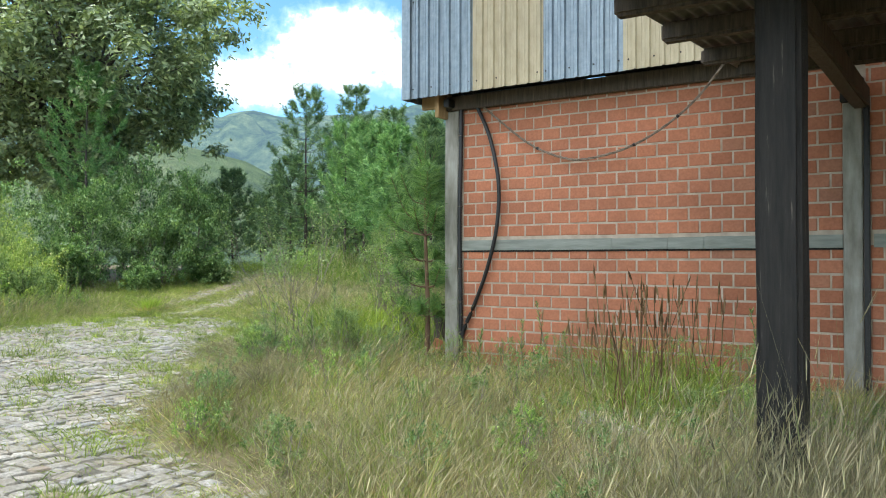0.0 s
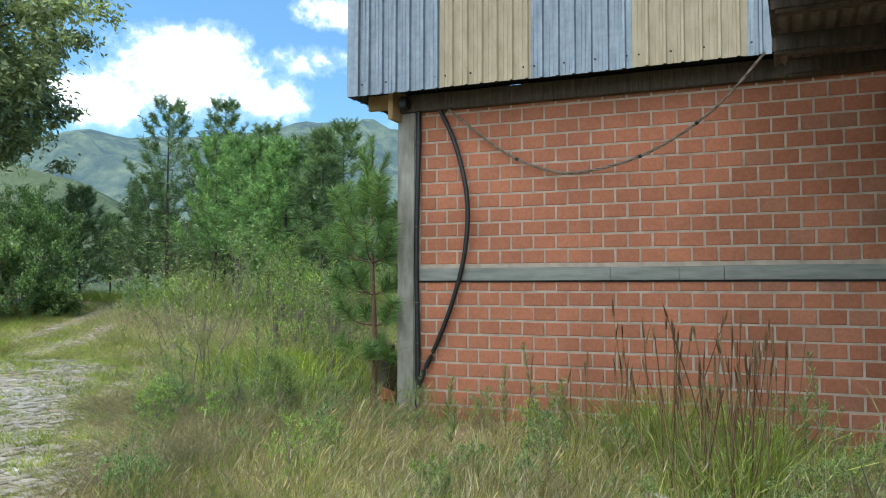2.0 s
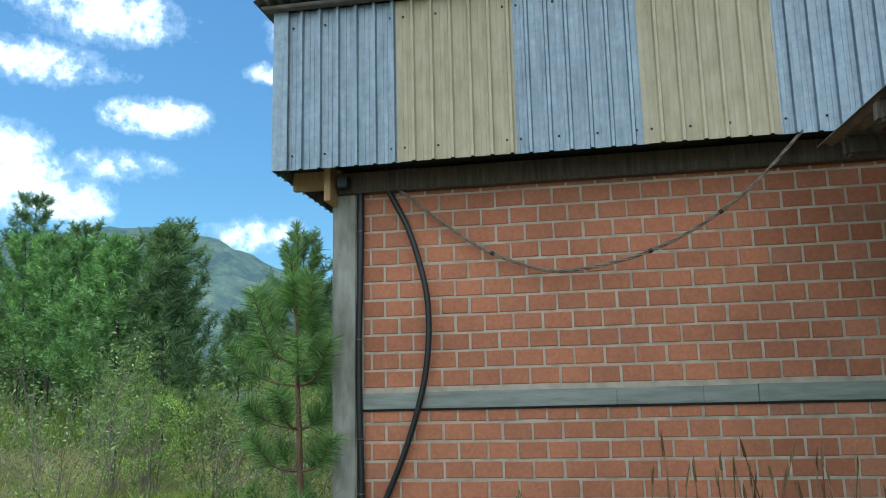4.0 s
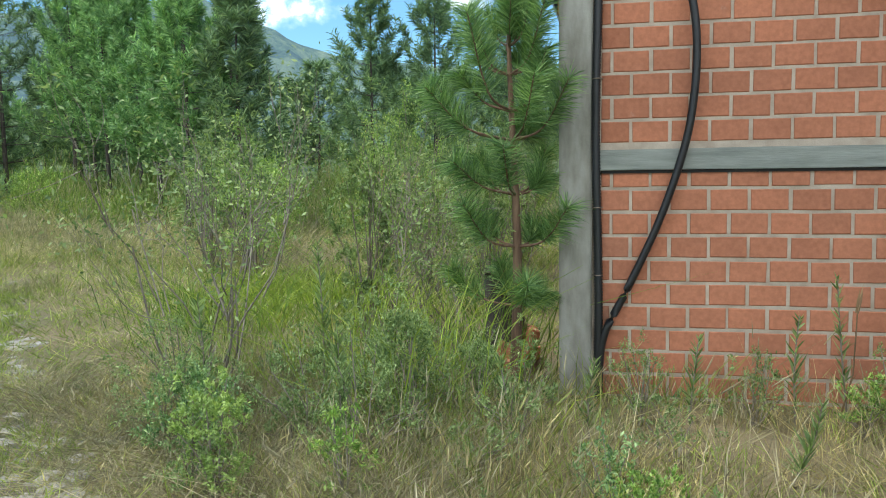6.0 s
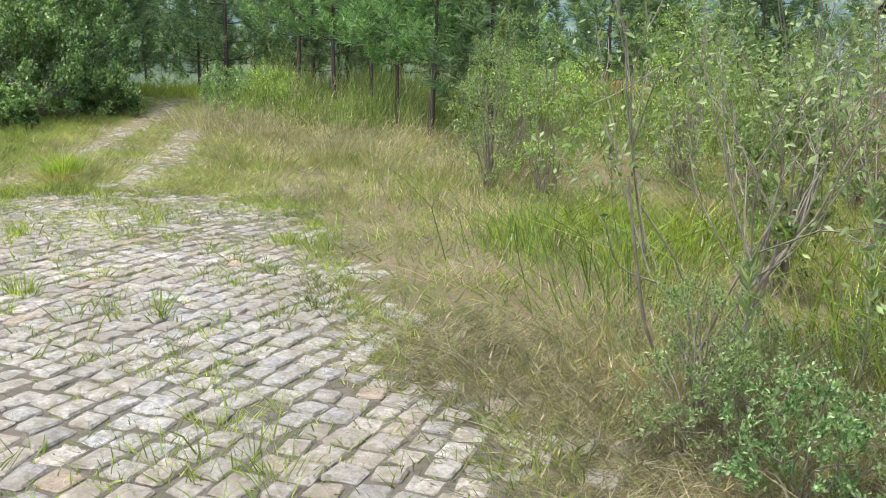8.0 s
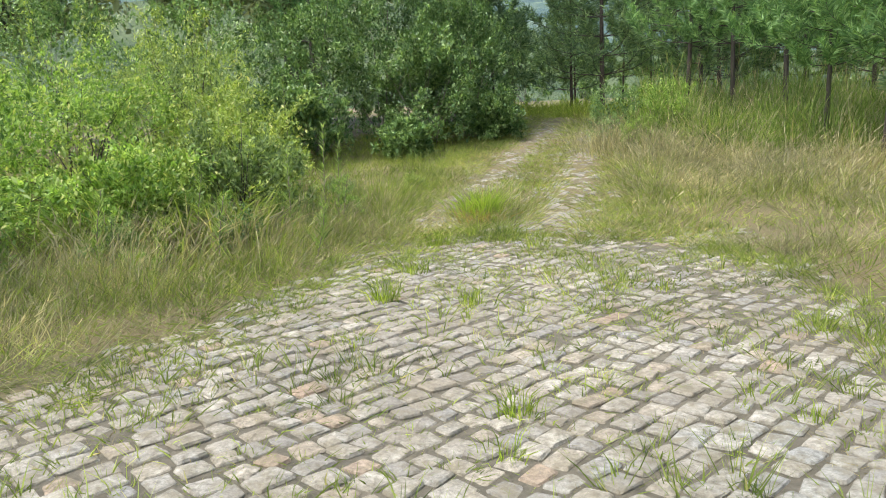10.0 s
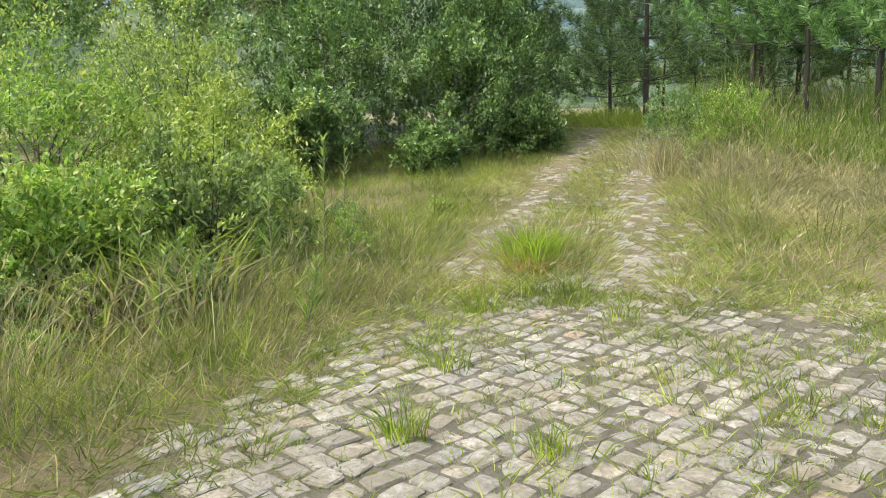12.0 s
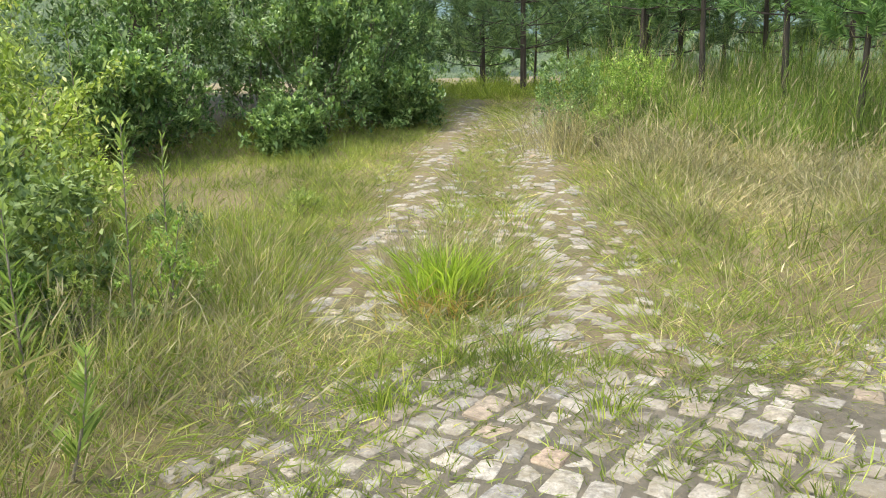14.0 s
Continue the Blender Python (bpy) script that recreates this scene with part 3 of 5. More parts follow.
def build_wall():
    wall = new("wall_front", None)
    wall.matrix_basis = pose(0, 0, 0)
    tagged(wall, "exposed orange clay brick wall with pale mortar joints", "wall", kind="structure")
    part("mortar", box_bm(SX + 0.1, WY + 0.007, -0.6, 9.0, WY + 0.14, 3.82), M_MORTAR, wall, "pale mortar bed behind the bricks")
    shared = [brick_mesh("brick", PITCH_X - JOINT, PITCH_Z - JOINT, 100 + i) for i in range(14)]
    rest_v, rest_f, count = [], [], 0
    r = random.Random(5)
    for z, k in wall_courses():
        for seg0, seg1, bulk in ((WX + 0.05, COL2[0], False), (COL2[1] + 0.03, 8.9, True)):
            x = -6.209 + PITCH_X * math.floor((seg0 + 6.209) / PITCH_X) - (PITCH_X * 0.5 if k % 2 else 0)
            while x < seg1 - 0.02:
                a, b = max(x, seg0), min(x + PITCH_X - JOINT, seg1 - 0.008)
                if b - a > 0.015:
                    whole = b - a > PITCH_X - JOINT - 0.002
                    jit = (r.uniform(-0.003, 0.003), r.uniform(-0.0025, 0.0025), r.uniform(-0.003, 0.003))
                    if not bulk and whole and a < -2.75 and count < 300:
                        ob = new("brick", shared[r.randrange(14)])
                        ob.parent = wall
                        ob.matrix_basis = pose(a + jit[0], WY + jit[1], z + jit[2], r.uniform(-0.3, 0.3), r.uniform(-0.35, 0.35), r.uniform(-0.4, 0.4))
                        count += 1
                    else:
                        me = brick_mesh("tmp", b - a, PITCH_Z - JOINT, r.random())
                        o = len(rest_v)
                        rest_v += [(p.co.x + a, p.co.y + WY + jit[1], p.co.z + z + jit[2]) for p in me.vertices]
                        rest_f += [tuple(o + i for i in p.vertices) for p in me.polygons]
                        bpy.data.meshes.remove(me)
                x += PITCH_X
    tagged(mesh_object("brickwork", rest_v, rest_f, M_BRICK, wall), kind="stuff")

    side = new("wall_side", None)
    tagged(side, "long exposed brick side wall with concrete pillars", "wall", kind="structure")
    part("mortar", box_bm(SX + 0.012, WY + 0.25, -0.6, SX + 0.16, 33.0, 3.82), M_MORTAR, side)
    v, f = [], []
    for z, k in wall_courses():
        y = WY + 0.26 - (PITCH_X * 0.5 if k % 2 else 0)
        while y < 33:
            a, b = max(y, WY + 0.26), y + PITCH_X - JOINT
            if b - a > 0.05:
                me = brick_mesh("tmp", b - a, PITCH_Z - JOINT, r.random())
                o = len(v)
                v += [(SX + 0.004 + p.co.y + r.uniform(-0.001, 0.001), a + p.co.x, p.co.z + z) for p in me.vertices]
                f += [tuple(o + i for i in reversed(p.vertices)) for p in me.polygons]
                bpy.data.meshes.remove(me)
            y += PITCH_X
    tagged(mesh_object("brickwork", v, f, M_BRICK, side), kind="stuff")
    for y in (14.6, 19.4, 24.2, 29.0):
        part("pillar", rough_bm(box_bm(SX - 0.03, y, -0.5, SX + 0.1, y + 0.24, 3.7, 0.01), 2, 0.006, 3), M_CONCRETE, side)
    part("belt", box_bm(SX - 0.02, WY + 0.26, BELT0, SX + 0.1, 33, BELT1, 0.006), M_BOARD, side)
    back = part("wall_back", box_bm(SX + 0.1, 33.0, -0.5, 9.0, 33.2, 5.2), M_MORTAR, None)
    tagged(back, "plain rear wall of the brick shed", "wall", kind="structure")
    east = part("wall_east", box_bm(9.0, WY, -0.6, 9.2, 33.2, 5.2), M_MORTAR, None)
    tagged(east, "plain east wall of the brick shed", "wall", kind="structure")

    corner = part("concrete_column", rough_bm(box_bm(SX, WY - 0.045, -0.3, WX - 0.01, WY + 0.24, 3.66, 0.012), 5, 0.01, 2.3, 1), M_CONCRETE, None)
    tagged(corner, "rough grey concrete corner column with worn arris", "column", "concrete columns")
    col = part("concrete_column", rough_bm(box_bm(COL2[0], WY - 0.05, -0.35, COL2[1], WY + 0.1, 3.24, 0.012), 4, 0.006, 2.3, 8), M_CONCRETE, None)
    tagged(col, "pale grey concrete column between brick bays", "column", "concrete columns")
    foot = part("column_footing", rough_bm(box_bm(-1.7, WY - 0.4, -0.3, 0.6, WY - 0.06, -0.02, 0.02), 3, 0.02, 2, 3), M_CONCRETE, None)
    tagged(foot, "low broken concrete footing along the wall", "footing")
    cap = part("column_bracket", box_bm(COL2[0] - 0.02, WY - 0.12, 3.245, COL2[1] + 0.02, WY - 0.03, 3.5, 0.01), M_DARK, None)
    tagged(cap, "dark timber block on top of the column", "bracket")
    pipe = part("rain_pipe", box_bm(COL2[1] + 0.01, WY - 0.04, -0.2, COL2[1] + 0.07, WY - 0.005, 3.4, 0.01), M_BLACK, None)
    tagged(pipe, "narrow black conduit beside the concrete column", "conduit")

    belt = empty("wall_belt")
    tagged(belt, "grey weathered board band across the brick wall", "belt course")
    r = random.Random(9)
    xs = [WX + 0.03, -3.93, -3.22, -2.78, COL2[0] - 0.004]
    for a, b in zip(xs[:-1], xs[1:]):
        bm = rough_bm(box_bm(a + 0.002, WY - 0.028 - r.uniform(0, 0.004), BELT0, b - 0.002, WY + 0.02, BELT1 - r.uniform(0, 0.006), 0.004), 3, 0.004, 5, a)
        part("board", bm, M_BOARD, belt)
    part("board", rough_bm(box_bm(COL2[1] + 0.1, WY - 0.028, BELT0, 8.8, WY + 0.02, BELT1, 0.004), 3, 0.004, 5, 2), M_BOARD, belt)
    # solid near-black strip draws the board's shadow line on the bricks
    part("shadow_gap", box_bm(WX + 0.03, WY - 0.012, BELT0 - 0.022, COL2[0], WY + 0.02, BELT0 - 0.001), M_DARK, belt, "dark strip painting the shade under the board")


def screw_mesh():
    bm = bmesh.new()
    bmesh.ops.create_cone(bm, cap_ends=True, segments=8, radius1=0.011, radius2=0.007, depth=0.014)
    me = bpy.data.meshes.new("screw")
    bm.to_mesh(me)
    bm.free()
    me.materials.append(M_SCREW)
    return me


SCREW = screw_mesh()


def build_fascia():
    fascia = empty("fascia_cladding")
    tagged(fascia, "striped cladding of galvanised and yellowed ribbed sheets", "cladding")
    x = FX + 0.13
    for i, x1 in enumerate((-5.69, -4.67, -3.58, -2.52, -1.45, -0.4, 0.65, 1.7, 2.75, 3.8, 4.85)):
        mat = M_YELLOW if i % 2 else M_METAL
        depth = 0.036
        bm = corrugated(x - 0.015, x1 + 0.015, FZ0 + (0.004 if i % 2 else 0), FZ1, 0.172, depth)
        bmesh.ops.translate(bm, verts=bm.verts[:], vec=(0, FY - (0.004 if i % 2 else 0), 0))
        sheet = part("sheet", bm, mat, fascia, "yellowed translucent ribbed sheet" if i % 2 else "galvanised ribbed sheet")
        for j in range(4):
            sx = x + 0.05 + (x1 - x - 0.12) * j / 3
            for sz in (FZ0 + 0.13, FZ1 - 0.16):
                screw = new("screw", SCREW)
                screw.parent = sheet
                screw.matrix_basis = pose(sx, FY - 0.012, sz, 90)
        x = x1
    trim = box_bm(FX, FY - 0.034, FZ0 - 0.004, FX + 0.14, FY - 0.03, FZ1)
    box_bm(FX - 0.003, FY - 0.034, FZ0 - 0.004, FX, FY + 0.14, FZ1, 0, trim)
    part("corner_trim", trim, M_METAL, fascia, "plain galvanised corner flashing")
    bm = corrugated(0, 23.4, FZ0, FZ1, 0.172, 0.026)
    bmesh.ops.transform(bm, matrix=Matrix.Translation((FX + 0.003, FY + 0.12 + 23.4, 0)) @ Matrix.Rotation(radians(-90), 4, "Z"), verts=bm.verts[:])
    part("side_sheet", bm, M_METAL, fascia, "galvanised ribbed sheets down the side")
    cap = box_bm(FX - 0.1, FY - 0.12, FZ1 + 0.0, 4.9, FY - 0.03, FZ1 + 0.035, 0.008)
    part("ridge_flashing", cap, M_RUST, fascia, "dark flashing along the top edge")

    roof = empty("roof")
    tagged(roof, "low corrugated metal roof of the shed", "roof", kind="structure")
    bm = corrugated(FX - 0.14, 9.3, 0, 24.2, 0.12, 0.035, "wave", 0.004)
    bmesh.ops.transform(bm, matrix=Matrix.Translation((0, FY - 0.2, FZ1 + 0.05)) @ Matrix.Rotation(radians(-90 + 2.0), 4, "X"), verts=bm.verts[:])
    part("roof_sheet", bm, M_RUST, roof)

    soffit = empty("eave_framing")
    tagged(soffit, "timber framing under the overhanging eave, its shade painted dark", "eave")
    # wall plate takes the dark timber colour to paint the shadow band below the fascia
    part("tie_beam", rough_bm(box_bm(SX + 0.02, WY - 0.1, 3.66, 9.0, WY + 0.08, 3.86, 0.01), 3, 0.01, 2), M_BEAM, soffit, "wall plate coloured dark for the shade under the eave")
    # soffit boards coloured near-black to paint in the eave's shade
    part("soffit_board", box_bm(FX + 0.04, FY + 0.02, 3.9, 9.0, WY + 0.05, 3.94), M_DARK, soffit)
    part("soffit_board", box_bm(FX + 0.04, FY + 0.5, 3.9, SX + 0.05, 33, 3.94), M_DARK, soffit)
    for y in (FY + 0.42, 12.2, 14.8, 17.4, 20.0):
        part("outrigger", rough_bm(box_bm(FX + 0.03, y, 3.72, SX + 0.1, y + 0.07, 3.9, 0.006), 2, 0.005, 4), M_PLANK, soffit, "raw pale timber outrigger")
    part("bracket", box_bm(SX + 0.0, FY + 0.2, 3.55, SX + 0.06, WY - 0.05, 3.9, 0.005), M_PLANK, soffit, "raw pale timber bracket")
    part("end_block", box_bm(SX + 0.11, FY + 0.25, 3.69, SX + 0.2, WY - 0.05, 3.8, 0.008), M_BLACK, soffit)


def build_canopy():
    """Lean-to roof of old sheets on rough purlins, held by a tarred post."""
    can = empty("lean_to_roof")
    tagged(can, "old corrugated lean-to roof on rough timber purlins", "roof")
    slope = 0.055
    base = lambda y: 3.5 + slope * (y - 6.7)
    r = random.Random(4)
    for y, x0 in ((8.95, -2.15), (7.95, -2.24), (6.75, -2.25), (5.65, -2.22), (4.6, -2.22)):
        z = base(y)
        bm = box_bm(x0 + r.uniform(-0.03, 0.03), y - 0.06, z - 0.16, 8.0, y + 0.06, z, 0.025)
        part("purlin", rough_bm(bm, 4, 0.018, 1.7, y), M_BEAM, can, "rough weathered purlin")
    bm = corrugated(-2.27, 8.0, 0, 5.0, 0.11, 0.03, "wave", 0.004)
    bmesh.ops.transform(bm, matrix=Matrix.Translation((0, 4.3, base(4.3) + 0.02)) @ Matrix.Rotation(math.atan(slope) - radians(90), 4, "X"), verts=bm.verts[:])
    part("roof_sheet", bm, M_RUST, can, "aged corrugated roofing sheet")
    part("rafter", rough_bm(box_bm(-1.18, 4.4, 3.17, -1.02, WY - 0.04, 3.4, 0.02), 4, 0.015, 1.9, 2), M_BEAM, can, "timber tie from post to wall")
    part("rafter", rough_bm(box_bm(3.4, 4.4, 3.17, 3.56, WY - 0.04, 3.4, 0.02), 4, 0.015, 1.9, 5), M_BEAM, can)
    post = part("timber_post", rough_bm(box_bm(-1.19, 5.29, -0.3, -0.92, 5.56, 3.4, 0.03), 6, 0.014, 2.4, 3), M_POST, None)
    tagged(post, "thick blackened timber post holding the lean-to", "post")
    post2 = part("timber_post", rough_bm(box_bm(3.35, 5.55, -0.3, 3.65, 5.85, 3.4, 0.03), 6, 0.014, 2.4, 6), M_POST, None)
    tagged(post2, "thick blackened timber post holding the lean-to", "post")


def smooth_line(ctrl, n):
    """A Catmull-Rom line through the points."""
    p = np.asarray(ctrl, float)
    p = np.vstack([2 * p[0] - p[1], p, 2 * p[-1] - p[-2]])
    out = []
    for i in range(1, len(p) - 2):
        for t in np.linspace(0, 1, n, endpoint=False):
            a, b, c, d = p[i - 1:i + 3]
            out.append(0.5 * (2 * b + (c - a) * t + (2 * a - 5 * b + 4 * c - d) * t * t + (3 * b - a - 3 * c + d) * t ** 3))
    return np.array(out + [p[-2]])


def build_cables():
    line = smooth_line([(-5.93, WY - 0.06, 3.9), (-5.92, WY - 0.05, 3.72), (-5.72, WY - 0.06, 3.3), (-5.585, WY - 0.08, 2.85), (-5.54, WY - 0.08, 2.5), (-5.56, WY - 0.08, 2.1),
                        (-5.63, WY - 0.075, 1.75), (-5.78, WY - 0.06, 1.3), (-5.98, WY - 0.05, 0.85), (-6.14, WY - 0.05, 0.5), (-6.17, WY - 0.05, 0.1)], 8)
    hose = tubes_object("black_hose", [(line, np.full(len(line), 0.027))], M_BLACK, None, 10)
    tagged(hose, "loose black plastic hose curving down the brick wall", "hose")
    zs = np.arange(0.05, 3.95, 0.011)
    pts = np.stack([WX + 0.025 + 0.012 * np.sin(zs * 2.3), np.full(len(zs), WY - 0.045), zs], 1)
    rad = np.where(np.arange(len(zs)) % 2, 0.033, 0.026)
    duct = tubes_object("corrugated_conduit", [(pts, rad)], M_BLACK, None, 10)
    tagged(duct, "black corrugated conduit fixed beside the corner column", "conduit")
    for z in (0.95, 1.42, 2.3, 3.3):
        t = np.linspace(0, 2 * np.pi, 12)
        ring = np.stack([WX + 0.025 + 0.036 * np.cos(t), WY - 0.045 + 0.036 * np.sin(t), np.full(12, z)], 1)
        tie = tubes_object("wire_tie", [(ring, np.full(12, 0.004))], M_CABLE, duct, 5)
    line = smooth_line([(-5.88, WY - 0.06, 3.74), (-5.5, WY - 0.07, 3.42), (-5.05, WY - 0.08, 3.08), (-4.6, WY - 0.1, 2.88), (-4.25, WY - 0.12, 2.83), (-3.7, WY - 0.16, 2.92),
                        (-3.2, WY - 0.25, 3.12), (-2.75, WY - 0.36, 3.42), (-2.35, WY - 0.5, 3.82)], 10)
    k = np.arange(len(line))
    wires = []
    for ph in (0, 2.1, 4.2):
        off = np.stack([np.zeros(len(k)), 0.009 * np.cos(k * 0.9 + ph), 0.011 * np.sin(k * 0.9 + ph)], 1)
        wires.append((line + off, np.full(len(k), 0.008)))
    wire = tubes_object("twisted_cable", wires, M_CABLE, None, 6)
    tagged(wire, "sagging twisted wire cable across the brick wall", "cable")
    for i in (22, 52, 64):
        a, b = line[i], line[i + 1]
        tubes_object("tape", [(np.array([a, a * 0.4 + b * 0.6]), np.full(2, 0.021))], M_BLACK, wire, 7)


build_wall()
build_fascia()
build_canopy()
build_cables()


# ---- grasses ----
def field(name, label, count, area, keep, tall, material, per=10, spread=0.09, width=(0.003, 0.006), lean=0.45, seedy=0.0, straight=0.5):
    """Tussocks of blades over an area; keep(x, y) gives how likely a tussock stands there, tall(x, y) its height."""
    x0, y0, x1, y1 = area
    cx, cy = rng.uniform(x0, x1, count), rng.uniform(y0, y1, count)
    ok = rng.uniform(size=count) < keep(cx, cy)
    cx, cy = cx[ok], cy[ok]
    n = len(cx)
    size = rng.uniform(0.45, 1.0, n) + 0.7 * rng.uniform(size=n) ** 5
    h = np.repeat(tall(cx, cy) * size * (0.5 + 0.85 * patch(cx, cy, 2.3, 1.7)), per) * rng.uniform(0.45, 1.1, n * per)
    bx = np.repeat(cx, per) + rng.normal(0, spread, n * per)
    by = np.repeat(cy, per) + rng.normal(0, spread, n * per)
    base = np.stack([bx, by, land(bx, by) - 0.02], 1)
    out = np.stack([bx - np.repeat(cx, per), by - np.repeat(cy, per), np.zeros(n * per)], 1)
    wind = rng.normal(0, 0.14, (n, 2)).repeat(per, 0) + rng.normal(0, lean * 0.55, (n * per, 2))
    tip = base + np.concatenate([wind, np.ones((n * per, 1))], 1) * h[:, None] * np.array([1, 1, 0.92]) + out * 1.4
    sag = np.concatenate([-wind, np.ones((n * per, 1)) * 0.35], 1) * h[:, None] * 0.16
    ww = rng.uniform(*width, n * per)
    half = rng.uniform(size=n * per) < straight
    v, q, t = blades(base[~half], tip[~half], ww[~half], None, sag[~half])
    sv, st = spikes(base[half], tip[half], ww[half])
    t = np.concatenate([t, st + len(v)])
    v = np.concatenate([v, sv])
    if seedy:
        pick = rng.uniform(size=n * per) < seedy
        b2, t2 = tip[pick] - 0.14 * (tip - base)[pick], tip[pick] + 0.02
        parts = [(v, q, t)]
        for _ in range(2):
            parts.append(blades(b2, t2 + rng.normal(0, 0.012, t2.shape), np.full(len(b2), width[1] * 1.15)))
        k, vs, qs, ts = 0, [], [], []
        for v_, q_, t_ in parts:
            vs.append(v_), qs.append(q_ + k), ts.append(t_ + k)
            k += len(v_)
        v, q, t = np.concatenate(vs), np.concatenate(qs), np.concatenate(ts)
    ob = fast_object(name, v, q, t, material)
    return tagged(ob, label, "grass", kind="stuff")


def patch(x, y, f, ph):
    return 0.5 + 0.5 * np.sin(x * f + ph + 1.3 * np.sin(y * f * 0.8 + ph)) * np.cos(y * f * 0.9 - 0.7 * ph)


def off_house(x, y):
    return ~((x > SX - 0.05) & (y > WY - 0.06))


def lawn(x, y):
    """The verge between the cobbles and the shed, and round it."""
    return (yard(x, y) < 0.15) & off_house(x, y)


def rut(x, y):
    d = track(x, y)
    return (np.abs(d - 0.78) < 0.34) & (y > 12.2) & (y < 27)


def wild(x, y):
    return lawn(x, y) & ~rut(x, y)


def edge_rise(x, y):
    return np.clip(0.25 - yard(x, y) * 0.55, 0.25, 1.0)


def build_grass():
    east = (-12.5, 0.6, 4.0, 9.8)
    field("dry_grass", "knee-high dry straw-coloured grass", 8500, east,
          lambda x, y: lawn(x, y) * (0.15 + 0.85 * patch(x, y, 1.1, 0.4)), lambda x, y: 0.38 * edge_rise(x, y), L_GRASS_DRY, 14, 0.09, (0.0028, 0.0058), 0.45, 0.2, 0.45)
    field("green_grass", "knee-high green grass among dry stalks", 8500, east,
          lambda x, y: lawn(x, y) * (0.15 + 0.85 * patch(x, y, 0.9, 2.2)), lambda x, y: 0.35 * edge_rise(x, y), L_GRASS_GREEN, 13, 0.07, (0.003, 0.007), 0.4, 0.0, 0.4)
    field("grey_straw", "tangled grey dead stalks leaning in the grass", 6500, east,
          lambda x, y: lawn(x, y) * (0.1 + 0.9 * patch(x, y, 1.7, 0.9) ** 2), lambda x, y: 0.5 * edge_rise(x, y), L_STRAW, 9, 0.1, (0.0025, 0.0045), 0.95, 0.25, 0.5)
    field("matted_straw", "brown matted stalks lying along the cobbles", 3200, (-10.6, 5.6, -6.6, 9.6),
          lambda x, y: lawn(x, y) * (yard(x, y) > -2.2), lambda x, y: 0.42 * edge_rise(x, y), L_STRAW, 12, 0.1, (0.0022, 0.004), 1.25, 0.1, 0.4)
    field("fine_grass", "fine pale grass stems with seed heads", 2000, (-5.5, 1.0, 2.5, 6.5), lambda x, y: lawn(x, y) * 1.0, lambda x, y: 0.55 * edge_rise(x, y), L_GRASS_PINK, 9, 0.12, (0.002, 0.004), 0.4, 0.35, 0.6)
    field("post_grass", "waist-high pale feathery grass round the post", 420, (-2.2, 3.6, 2.4, 5.4), lambda x, y: lawn(x, y) * 1.0, lambda x, y: 0.82 + 0 * x, L_STRAW, 16, 0.13, (0.0022, 0.0045), 0.32, 0.4, 0.5)
    north = (-30, 9.5, -5, 30)
    field("meadow_grass", "dry pinkish flowering grass on the meadow", 4300, north,
          lambda x, y: wild(x, y) * (0.2 + 0.8 * patch(x, y, 0.6, 1.0)) * (y < 20.9) * (track(x, y) > 1.5) * (x > track_x(y)), lambda x, y: 0.5 * edge_rise(x, y), L_GRASS_PINK, 12, 0.11, (0.004, 0.008), 0.4, 0.2, 0.6)
    field("feathery_grass", "pale pinkish feathery grass swept by the wind", 900, (-20.8, 16.2, -12.0, 21.0),
          lambda x, y: (track(x, y) > 1.75) * (x > track_x(y)) * (0.25 + 0.75 * patch(x, y, 0.9, 0.2)), lambda x, y: 0.6 + 0 * x, L_GRASS_PINK, 18, 0.17, (0.0045, 0.009), 0.6, 0.4, 0.4)
    field("meadow_green", "green grass in the meadow and verges", 19000, north,
          lambda x, y: wild(x, y) * (0.2 + 0.8 * patch(x, y, 0.7, 3.0)) * (track(x, y) > 0.2) * (y < 24), lambda x, y: 0.34 * edge_rise(x, y) * np.clip(track(x, y) * 0.5, 0.4, 1), L_GRASS_GREEN, 10, 0.09, (0.004, 0.01), 0.42, 0.0, 0.5)
    field("tall_grass", "tall green grass with dry tops under the pines", 10500, (-27, 18.2, -8, 31),
          lambda x, y: off_house(x, y) * (track(x, y) > 1.6) * (y > 20.9 + 0.6 * np.sin(x * 0.8)) * (x > track_x(y)) * (0.3 + 0.7 * patch(x, y, 1.3, 0.5)), lambda x, y: 1.12 + 0.22 * np.sin(x * 1.9 + y) + 0.2 * np.sin(x * 4.3 - y * 2.7), L_TALL, 13, 0.12, (0.007, 0.014), 0.24, 0.1, 0.5)
    field("feather_grass", "pale seed tops over the tall grass", 1900, (-27, 18.6, -8, 29),
          lambda x, y: off_house(x, y) * (track(x, y) > 1.6) * (y > 20.6 + 0.6 * np.sin(x * 0.8)) * (x > track_x(y)), lambda x, y: 1.3 + 0 * x, L_GRASS_PINK, 6, 0.16, (0.005, 0.009), 0.25, 0.5, 0.6)
    field("west_grass", "rank mixed grass on the verge", 11000, (-24, -2, -13, 14),
          lambda x, y: wild(x, y) * (0.25 + 0.75 * patch(x, y, 0.8, 0.9)), lambda x, y: 0.46 * edge_rise(x, y), L_GRASS_GREEN, 11, 0.1, (0.0035, 0.008), 0.5, 0.05, 0.5)
    field("west_dry_grass", "dry grass on the verge of the cobbles", 6500, (-20, 0, -13.5, 14),
          lambda x, y: wild(x, y) * (yard(x, y) > -3.0) * (0.2 + 0.8 * patch(x, y, 1.6, 0.3)), lambda x, y: 0.54 * edge_rise(x, y), L_GRASS_PINK, 11, 0.1, (0.003, 0.006), 0.5, 0.25, 0.5)
